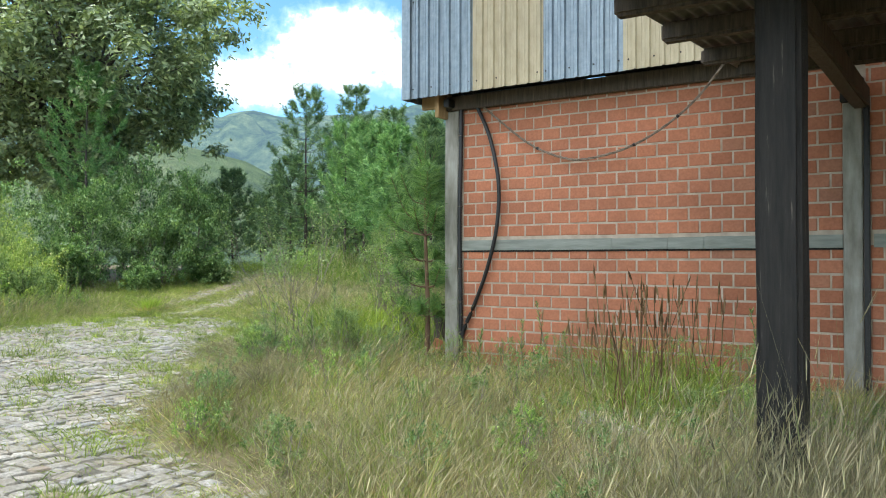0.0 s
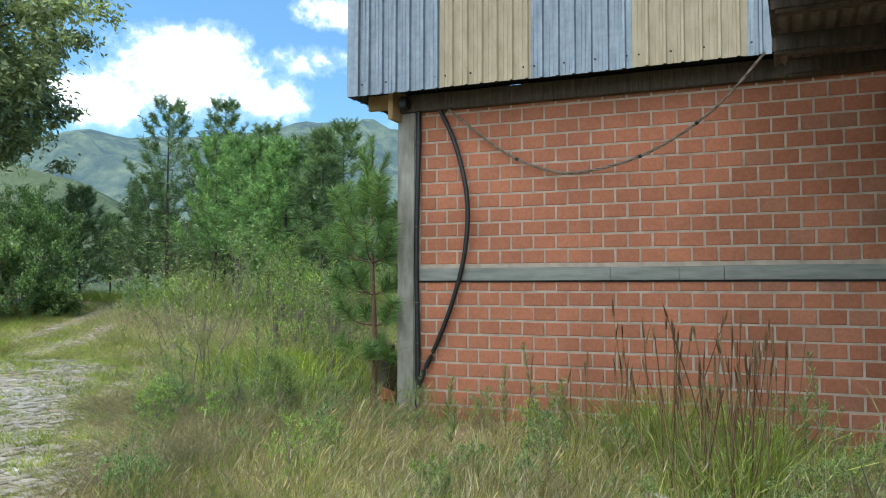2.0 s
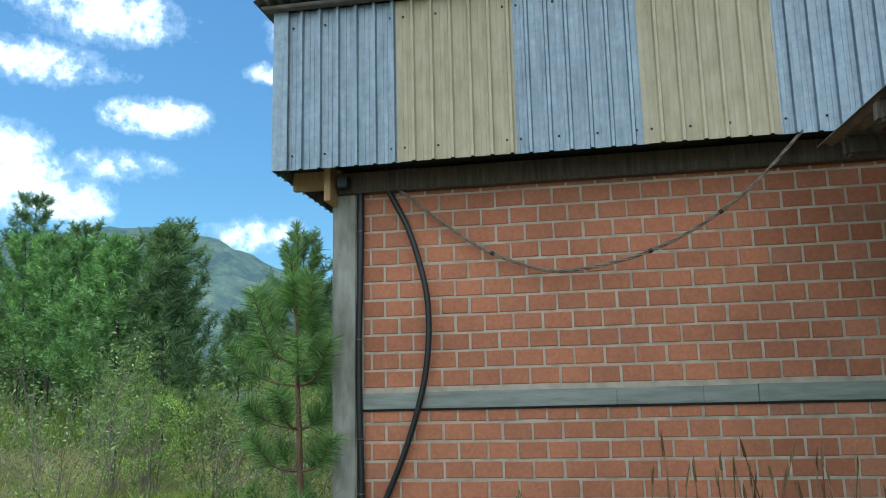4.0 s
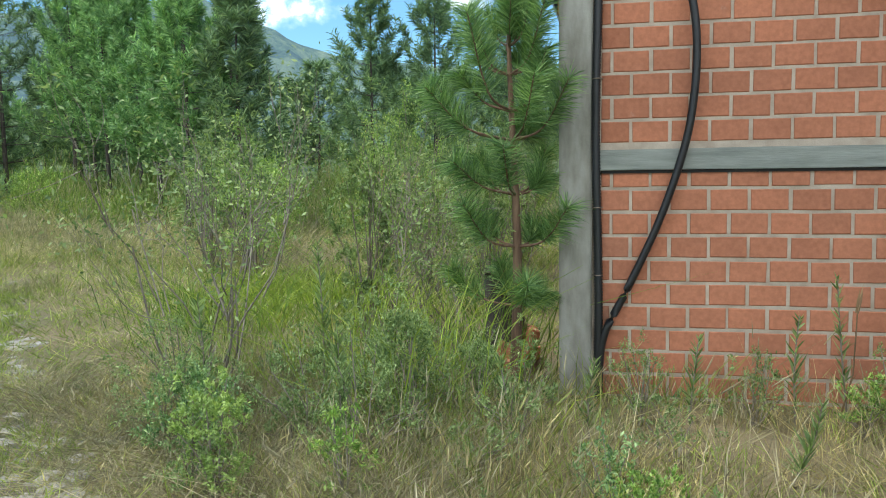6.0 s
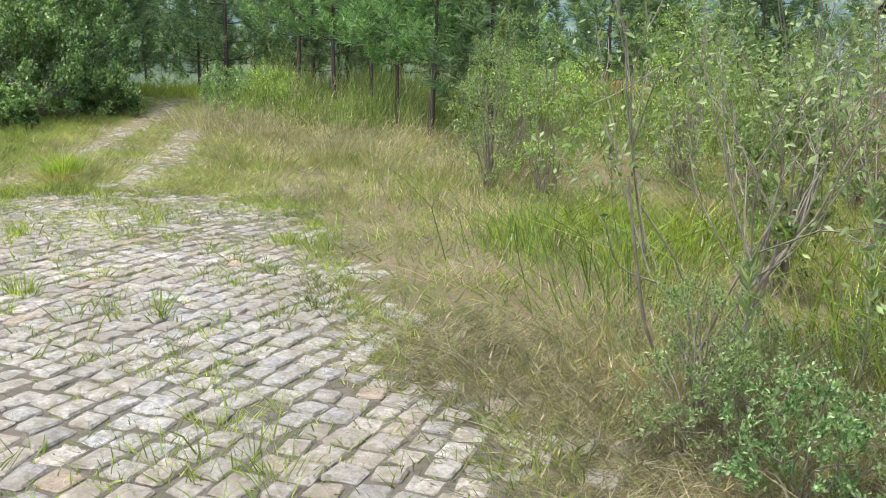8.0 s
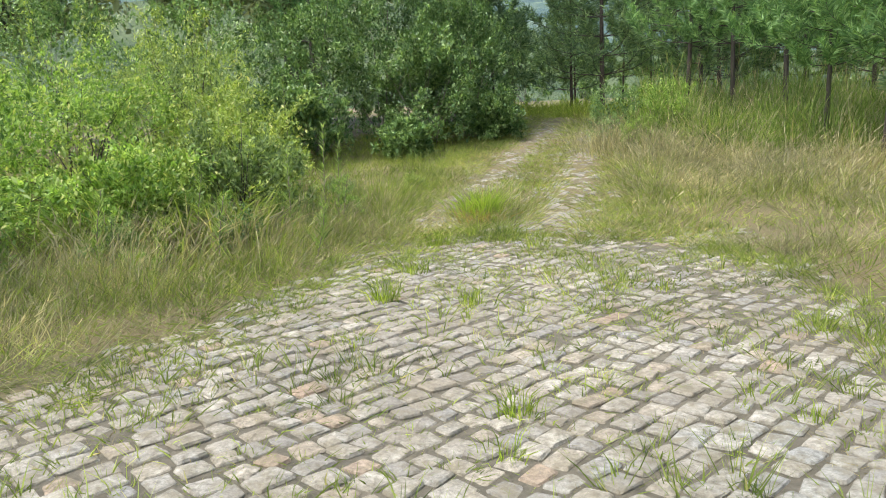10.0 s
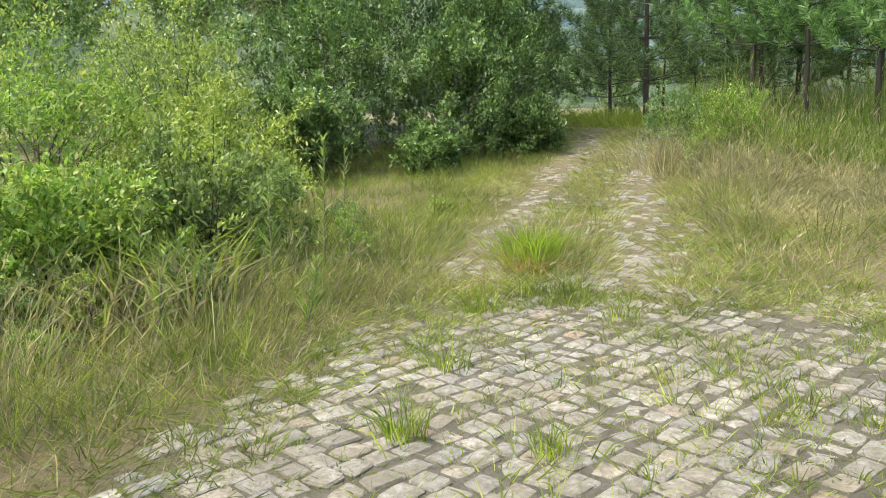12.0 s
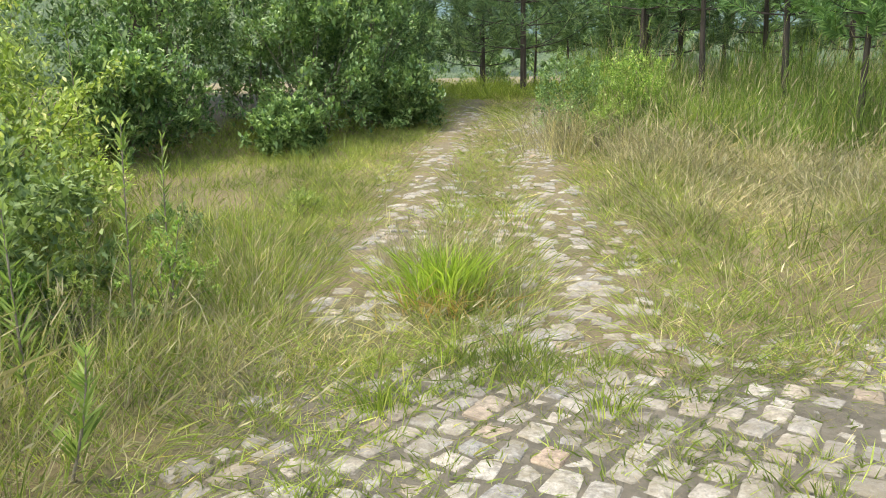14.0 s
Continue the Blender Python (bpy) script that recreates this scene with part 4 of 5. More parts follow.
    field("track_grass", "short sparse grass on the old track", 12000, (-28, 11, -14, 30),
          lambda x, y: (track(x, y) < 2.4) * (yard(x, y) < 0.5) * np.where(rut(x, y), 0.42, 0.95), lambda x, y: np.where(rut(x, y), 0.07, 0.2), L_GRASS_GREEN, 11, 0.08, (0.0035, 0.008), 0.55, 0.0, 0.6)
    field("track_straw", "dry grass along the middle of the old track", 5000, (-28, 11, -14, 30),
          lambda x, y: (track(x, y) < 2.6) * (yard(x, y) < 0.3) * np.where(rut(x, y), 0.15, 0.8) * patch(x, y, 1.9, 2.0), lambda x, y: np.where(rut(x, y), 0.07, 0.24), L_GRASS_DRY, 11, 0.08, (0.0035, 0.007), 0.7, 0.1, 0.6)
    field("crest_grass", "waist-high grass closing the end of the track", 2600, (-33, 26.5, -20, 34), lambda x, y: (0.25 + 0.75 * patch(x, y, 1.1, 0.7)) * (track(x, y) < 4.0), lambda x, y: 0.5 + 0 * x, L_GRASS_LIME, 11, 0.12, (0.008, 0.016), 0.35, 0.1, 0.5)
    field("joint_grass", "short green grass in the cobble joints", 32000, (-17.5, -1, -3, 14.5),
          lambda x, y: (yard(x, y) > -0.1) * (0.12 + 0.2 * np.clip((y - 9.5) / 2, 0, 1) + 0.5 * patch(x, y, 2.6, 0.3) ** 2 + 0.6 * np.exp(-np.abs(yard(x, y)) * 2)), lambda x, y: 0.085 + 0.12 * patch(x, y, 2.9, 1.0) ** 2, L_GRASS_GREEN, 12, 0.035, (0.0045, 0.009), 0.6, 0.0, 0.6)
    field("joint_straw", "short dry grass in the cobble joints", 11000, (-17.5, -1, -3, 14.5),
          lambda x, y: (yard(x, y) > -0.1) * (0.1 + 0.5 * patch(x, y, 1.9, 2.3) ** 2 + 0.5 * np.exp(-np.abs(yard(x, y)) * 2) + 0.35 * np.clip((y - 9.5) / 2, 0, 1)), lambda x, y: 0.07 + 0 * x, L_GRASS_DRY, 12, 0.04, (0.003, 0.006), 0.7, 0.0, 0.6)


build_grass()


def tussock(x, y, h, n, spread, material, label, width=(0.004, 0.009), lean=0.5, name="grass_tussock", seeds=0.0):
    """One clump of grass that stands by itself."""
    bx, by = rng.normal(0, spread, n), rng.normal(0, spread, n)
    base = np.stack([bx, by, np.full(n, -0.03)], 1)
    hh = h * rng.uniform(0.4, 1.05, n)
    wind = rng.normal(0, lean, (n, 2)) + np.stack([bx, by], 1) / max(spread, 0.02) * 0.22
    tip = base + np.concatenate([wind, np.ones((n, 1))], 1) * hh[:, None]
    sag = np.concatenate([-wind, np.ones((n, 1)) * 0.5], 1) * hh[:, None] * 0.2
    thing = empty(name, x, y, float(land(x, y)))
    v, q, t = blades(base, tip, rng.uniform(*width, n), None, sag)
    fast_object("foliage", v, q, t, material, thing)
    if seeds:
        k = max(3, int(n * seeds))
        b = base[:k].copy()
        tp = b + np.concatenate([rng.normal(0, 0.13, (k, 2)), np.ones((k, 1))], 1) * (h * rng.uniform(1.1, 1.9, k))[:, None]
        tubes_object("stalk_work", [(np.array([b[i], (b[i] + tp[i]) / 2 + rng.normal(0, 0.015, 3), tp[i]]), np.array([0.006, 0.005, 0.004])) for i in range(k)], L_SEED, thing, 4)
        d = unit(tp - b)
        s0 = tp - d * 0.03
        v, q, t = [], [], []
        o = 0
        for j in range(3):
            v_, q_, t_ = blades(s0, s0 + d * rng.uniform(0.1, 0.2, k)[:, None] + rng.normal(0, 0.008, (k, 3)), np.full(k, 0.022))
            v.append(v_), q.append(q_ + o), t.append(t_ + o)
            o += len(v_)
        tagged(fast_object("seed_spray", np.concatenate(v), np.concatenate(q), np.concatenate(t), L_SEED, thing), kind="stuff")
    return tagged(thing, label, "grass tussock", "grass tussocks")


# ---- shrubs and trees ----
def bush(name, label, x, y, rx, ry, h, material, clumps, per, leaf, stems=7, twig=M_TWIG, low=0.1, flat=1.0, group="bushes", slim=0.45):
    """A leafy shrub: stems fan from the ground and end in leafy shoots that point up and out."""
    thing = empty(name, x, y, float(land(x, y)))
    mean = (rx + ry) * 0.5
    u = unit(rng.normal(size=(clumps, 3)))
    u[:, 2] = np.where(u[:, 2] < -0.3, -u[:, 2], u[:, 2]) * flat
    lobes = np.array([noise.noise(Vector(k * 1.9) + Vector((x, y, h))) for k in u])
    rad = rng.uniform(0.3, 1.0, clumps) ** 0.45 * (0.9 + 0.5 * lobes) * rng.uniform(0.85, 1.2, clumps)
    c = u * rad[:, None] * np.array([rx, ry, h * 0.62]) + np.array([0, 0, h * (0.32 + low)])
    skirt = rng.uniform(size=clumps) < 0.22
    c[:, 2] = np.where(skirt, rng.uniform(0.08, 0.35, clumps) * h, c[:, 2])
    c[:, 2] = np.clip(c[:, 2], 0.1, h * 1.12)
    way = unit(unit(c - np.array([0, 0, h * 0.3])) * 0.75 + np.array([0, 0, 0.3]) + rng.normal(size=(clumps, 3)) * 0.45)
    reach = np.clip(rng.uniform(0.2, 0.5, clumps) * mean, 2.5 * leaf, 0.6)
    n = clumps * per
    s = rng.uniform(0, 1, n) ** 0.75
    D, Ln = np.repeat(way, per, 0), np.repeat(reach, per)[:, None]
    p = np.repeat(c, per, 0) - D * Ln * (1 - s[:, None]) + rng.normal(size=(n, 3)) * Ln * (0.2 - 0.13 * s[:, None])
    along = unit(D * 0.6 + rng.normal(size=(n, 3)) * 0.6 + np.array([0, 0, 0.1]))
    face = np.array([0, 0, 1.0]) + D * 0.4 + rng.normal(size=(n, 3)) * 0.25
    normal = unit(face - along * np.sum(face * along, 1)[:, None])
    L = rng.uniform(0.6, 1.3, n) * leaf * (1.1 - 0.35 * s)
    p = p + along * L[:, None] * 0.5
    p[:, 2] = np.abs(p[:, 2]) + 0.02
    v, t = leaves(p, normal, along, L, L * slim)
    fast_object("foliage", v, np.zeros((0, 4), int), t, material, thing)
    if stems:
        lines = []
        for i in rng.choice(clumps, min(stems * 3, clumps), replace=False):
            e = c[i]
            b = rng.normal(0, 0.05, 3) * np.array([rx, ry, 0])
            m = b * 0.6 + e * 0.4 + rng.normal(0, 0.06, 3) * rx + np.array([0, 0, 0.1 * h])
            line = smooth_line([b, m, e], 4)
            lines.append((line, np.linspace(0.003 + 0.0035 * h, 0.0025, len(line))))
        tubes_object("stem_work", lines, twig, thing, 5)
    return tagged(thing, label, "bush", group)


def twiggy(name, label, x, y, h, spread, material, n=9, depth=3, group="dry shrubs", leafmat=None, leafn=0, leaf=0.05, base_r=0.018):
    """A bare or thin shrub of forking twigs."""
    thing = empty(name, x, y, float(land(x, y)))
    lines, tips = [], []

    def grow(p, d, length, r, k):
        e = p + d * length
        m = (p + e) / 2 + rng.normal(0, 0.05, 3) * length
        line = smooth_line([p, m, e], 3)
        lines.append((line, np.linspace(r, r * 0.55, len(line))))
        tips.append(e)
        if k > 0:
            for _ in range(int(rng.integers(2, 4))):
                nd = unit(d + rng.normal(0, 0.38, 3) + np.array([0, 0, 0.12]))
                grow(p + (e - p) * rng.uniform(0.55, 1.0), nd, length * rng.uniform(0.5, 0.8), r * 0.6, k - 1)
    for i in range(n):
        a = rng.uniform(0, 2 * np.pi)
        d = unit(np.array([math.cos(a) * spread, math.sin(a) * spread, 1.0]) * np.array([1, 1, rng.uniform(0.7, 1.2)]))
        grow(rng.normal(0, 0.06, 3) * np.array([1, 1, 0]), d, h * rng.uniform(0.38, 0.55), base_r * rng.uniform(0.7, 1.2), depth)
    tubes_object("twig_work", lines, material, thing, 4)
    if leafn:
        ends = np.array(tips)
        ends = ends[ends[:, 2] > 0.4 * h]
        tp = ends[rng.integers(0, len(ends), leafn)] + rng.normal(0, 0.09, (leafn, 3)) * h * 0.5
        nrm = unit(rng.normal(size=(leafn, 3)) + np.array([0, 0, 0.6]))
        al = unit(np.cross(nrm, rng.normal(size=(leafn, 3))))
        L = rng.uniform(0.6, 1.3, leafn) * leaf
        v, t = leaves(tp, nrm, al, L, L * 0.4)
        fast_object("foliage", v, np.zeros((0, 4), int), t, leafmat, thing)
    return tagged(thing, label, "shrub", group)


def brush(line, count, nl, sweep=0.75, start=0.3):
    """Needles round the outer part of a shoot, swept forwards like a bottle brush: their feet and tips."""
    k = np.linspace(0, 1, len(line))
    f = start + (1 - start) * rng.uniform(0, 1, count) ** 0.8
    base = np.stack([np.interp(f, k, line[:, i]) for i in range(3)], 1)
    ahead = np.stack([np.interp(np.minimum(f + 0.12, 1.12), k, line[:, i]) for i in range(3)], 1)
    axis = unit(ahead - base + 1e-4 * (line[-1] - line[0]))
    axis = np.where((f > 0.97)[:, None], unit(line[-1] - line[-2]), axis)
    radial = rng.normal(size=(count, 3))
    radial = unit(radial - axis * np.sum(radial * axis, 1)[:, None])
    ln = nl * rng.uniform(0.7, 1.15, (count, 1)) * (1.05 - 0.25 * f[:, None])
    return base, base + unit(axis * sweep * rng.uniform(0.5, 1.4, (count, 1)) + radial * rng.uniform(0.4, 1.1, (count, 1))) * ln


def needle_mesh(pairs, nw, material, thing):
    b = np.concatenate([p[0] for p in pairs])
    e = np.concatenate([p[1] for p in pairs])
    n = len(b)
    droop = np.concatenate([np.zeros((n, 2)), 0.05 * np.linalg.norm(e - b, axis=1)[:, None]], 1)
    v, q, t = blades(b, e, rng.uniform(0.7, 1.3, n) * nw, None, droop)
    fast_object("needles", v, q, t, material, thing)


def pine(label, x, y, h, r, material, whorls, arms, tufts, needles, nl, nw, bare=0.15, bark=M_BARK, up=0.5, trunk_r=None, lean=0.0, name="pine_tree"):
    """A pine: whorls of limbs that turn up at their ends, each with side shoots clad in brushes of needles."""
    thing = empty(name, x, y, float(land(x, y)), rng.uniform(0, 360))
    tr = trunk_r or 0.0095 * h + 0.015
    zs = np.linspace(-0.2, h * 0.97, 9)
    bend = np.stack([0.02 * h * np.sin(zs * 0.9 / max(h, 1) * 3), lean * (zs / h) ** 2, zs], 1)
    tubes_object("trunk", [(bend, np.linspace(tr, 0.012, 9))], bark, thing, 8)
    limbs, pairs = [], []
    for w in range(whorls):
        f = bare + (1 - bare) * (w + 0.3) / whorls
        z = h * f
        c0 = np.array([np.interp(z, zs, bend[:, 0]), np.interp(z, zs, bend[:, 1]), z])
        length = r * (1.06 - f) ** 0.7 * (0.75 + 0.25 * min(1, (f - bare) * 6 + 0.4))
        a0 = rng.uniform(0, 6.28)
        for k in range(arms):
            a = a0 + 6.283 * k / arms + rng.normal(0, 0.3)
            ln = length * rng.uniform(0.55, 1.2)
            u = up * rng.uniform(0.5, 1.5) + 0.45 * f
            out = np.array([math.cos(a), math.sin(a), 0.0])
            m = c0 + (out + np.array([0, 0, u * 0.2])) * ln * 0.55
            e = c0 + (out + np.array([0, 0, u * 0.4])) * ln * 0.92
            line = smooth_line([c0, m, e, e + (out * 0.1 + np.array([0, 0, 0.16 + 0.2 * u])) * min(ln, 0.9)], 3)
            limbs.append((line, np.linspace(0.005 + tr * 0.15 * (1 - f), 0.003, len(line))))
            pairs.append(brush(line, needles * 3, nl, 0.6, 0.22))
            for j in range(tufts):
                s = 0.4 + 0.5 * (j + 0.5) / tufts
                i = int(s * (len(line) - 1))
                side = unit(np.cross(out, (0, 0, 1.0))) * (1 if j % 2 else -1)
                d = unit(out * 0.55 + side * rng.uniform(0.3, 0.9) + np.array([0, 0, u * rng.uniform(0.5, 1.2)]))
                shoot = line[i] + d * np.linspace(0, 1, 4)[:, None] * (0.16 + 0.28 * ln) * rng.uniform(0.6, 1.2)
                shoot[:, 2] += 0.16 * np.linspace(0, 1, 4) ** 2
                pairs.append(brush(shoot, needles, nl, 0.6, 0.2))
    top = np.array([bend[-1] + np.array([0, 0, dz]) for dz in np.linspace(-0.16 * h, 0.03 * h, 5)])
    pairs.append(brush(top, needles * 3, nl, 1.0, 0.0))
    tubes_object("branch_work", limbs, bark, thing, 5)
    needle_mesh(pairs, nw, material, thing)
    return tagged(thing, label, "pine tree", "pines")


def young_pine(x, y):
    """The sapling by the shed corner: a red stem, open whorls of long soft needles and a thin leader."""
    thing = empty("young_pine", x, y, float(land(x, y)))
    zs = np.linspace(-0.2, 2.55, 10)
    stem = np.stack([0.03 * np.sin(zs * 1.7), 0.02 * np.sin(zs * 2.3 + 1), zs], 1)
    tubes_object("trunk", [(stem, np.linspace(0.045, 0.014, 10))], M_REDBARK, thing, 8)
    limbs, pairs = [], []
    for z, length, arms, rise in ((0.62, 0.5, 4, 0.55), (1.05, 0.42, 4, 0.6), (1.42, 0.5, 5, 0.6), (1.8, 0.62, 6, 0.65), (2.0, 0.5, 4, 0.9), (2.25, 0.38, 5, 1.0), (2.45, 0.22, 4, 1.6)):
        c0 = np.array([0.03 * math.sin(z * 1.7), 0.02 * math.sin(z * 2.3 + 1), z])
        a0 = rng.uniform(0, 6.28)
        for k in range(arms):
            a = a0 + 6.283 * k / arms + rng.normal(0, 0.25)
            ln = length * rng.uniform(0.7, 1.15)
            out = np.array([math.cos(a), math.sin(a), 0.0])
            if out[0] > 0.3 and out[1] > -0.45:
                ln = 0.2      # the wall stands in its way
            line = smooth_line([c0, c0 + (out + np.array([0, 0, rise * 0.4])) * ln * 0.55, c0 + (out + np.array([0, 0, rise * rng.uniform(0.8, 1.2)])) * ln], 4)
            limbs.append((line, np.linspace(0.011, 0.004, len(line))))
            pairs.append(brush(line, 360, 0.22, 0.42, 0.45))
    lead = np.array([stem[-1] + np.array([0.01 * math.sin(k * 2), 0, 0.75 * k / 6]) for k in range(-1, 7)])
    limbs.append((lead, np.linspace(0.013, 0.005, len(lead))))
    pairs.append(brush(lead, 420, 0.15, 0.9, 0.0))
    for k in range(3):
        a = 2.1 * k + 0.4
        c0 = stem[-1] + np.array([0, 0, 0.12])
        line = np.array([c0 + np.array([math.cos(a) * 0.2 * g, math.sin(a) * 0.2 * g, 0.42 * g]) for g in np.linspace(0, 1, 5)])
        limbs.append((line, np.linspace(0.008, 0.004, 5)))
        pairs.append(brush(line, 200, 0.15, 0.9, 0.2))
    tubes_object("branch_work", limbs, M_REDBARK, thing, 5)
    needle_mesh(pairs, 0.0048, L_NEEDLE, thing)
    return tagged(thing, "young pine with long soft needles beside the shed corner", "pine tree", "pines")


def broadleaf(label, x, y, h, r, material, clumps, per, leaf, trunk_r):
    thing = empty("broadleaf_tree", x, y, float(land(x, y)))
    cz = h * 0.56
    u = unit(rng.normal(size=(clumps, 3)))
    rad = rng.uniform(0.35, 1.0, clumps) ** 0.5
    bumpy = np.array([0.78 + 0.34 * noise.noise(Vector(k * 2.2)) for k in u])
    c = u * (rad * bumpy)[:, None] * np.array([r, r, h * 0.46]) + np.array([0, 0, cz])
    size = rng.uniform(0.5, 1.1, clumps)
    n = clumps * per
    p = np.repeat(c, per, 0) + rng.normal(size=(n, 3)) * np.repeat(size, per)[:, None] * np.array([0.5, 0.5, 0.36])
    nrm = unit(unit(p - np.repeat(c, per, 0)) * 0.6 + rng.normal(size=(n, 3)) * 0.4 + np.array([0, 0, 0.6]))
    al = unit(np.cross(nrm, rng.normal(size=(n, 3))))
    L = rng.uniform(0.7, 1.3, n) * leaf
    v, t = leaves(p, nrm, al, L, L * 0.42)
    fast_object("crown", v, np.zeros((0, 4), int), t, material, thing)
    tubes_object("trunk", [(smooth_line([(0, 0, -0.3), (0.1, 0.05, h * 0.2), (0.0, 0.1, h * 0.42), (0.1, 0, h * 0.8)], 4), np.linspace(trunk_r, trunk_r * 0.25, 13))], M_BARK, thing, 9)
    lines = []
    for i in range(0, clumps, max(1, clumps // 60)):
        z0 = h * rng.uniform(0.2, 0.5)
        line = smooth_line([(0.05, 0.05, z0), (c[i] * 0.45 + np.array([0, 0, z0 * 0.55 + c[i][2] * 0.1])), c[i]], 4)
        lines.append((line, np.linspace(trunk_r * 0.35, 0.02, len(line))))
    tubes_object("branch_work", lines, M_BARK, thing, 5)
    return tagged(thing, label, "tree")


def build_trees():
    broadleaf("tall dark broadleaf tree with a dense round crown", -35.5, 22.4, 18.5, 8.8, L_DARKLEAF, 620, 120, 0.31, 0.42)
    broadleaf("dark broadleaf tree behind the bushes", -41.0, 14.0, 13.0, 6.0, L_DARKLEAF, 200, 50, 0.45, 0.34)
    young_pine(-6.77, 9.78)
    for x, y, h, r in ((-15.4, 20.6, 5.2, 1.35), (-18.5, 23.8, 5.6, 1.5), (-17.0, 22.2, 4.6, 1.2), (-20.6, 25.5, 6.0, 1.5), (-30.2, 19.7, 8.8, 2.3), (-22.3, 26.2, 6.2, 1.8)):
        pine("light green young pine on a bare lower trunk", x, y, h, r, L_PINE_LIGHT, 10, 6, 4, 34, 0.2, 0.022, 0.3, M_BARK, 0.7)
    for x, y, h, r in ((-27.2, 29.2, 8.6, 2.3), (-25.2, 30.6, 8.8, 2.2), (-23.4, 31.0, 7.6, 2.0), (-14.1, 20.7, 5.4, 1.15), (-18.8, 29.9, 7.2, 1.9), (-13.5, 28.6, 6.3, 1.6), (-20.9, 30.5, 6.8, 2.1),
                        (-29.5, 30.5, 5.6, 1.9), (-23.2, 28.6, 6.6, 2.0), (-11.6, 29.0, 6.4, 1.8), (-9.6, 33.5, 7.0, 2.0), (-31.5, 28.5, 4.8, 1.8)):
        pine("dark green pine among the trees beyond the meadow", x, y, h, r, L_PINE, 12, 6, 4, 22, 0.28, 0.024, 0.12, M_BARK, 0.6)
    # row of thin trunks along the far side of the meadow
    for i in range(16):
        x = -36 + 2.1 * i + rng.uniform(-0.6, 0.6)
        y = 35.5 + rng.uniform(-1.5, 2.5) - 0.12 * i
        pine("slender pine in the far row", x, y, rng.uniform(4.2, 5.2) if x < -27 or x > -23 else rng.uniform(6.0, 7.5), 1.8, L_PINE, 8, 5, 3, 18, 0.34, 0.03, 0.25, M_BARK, 0.4)


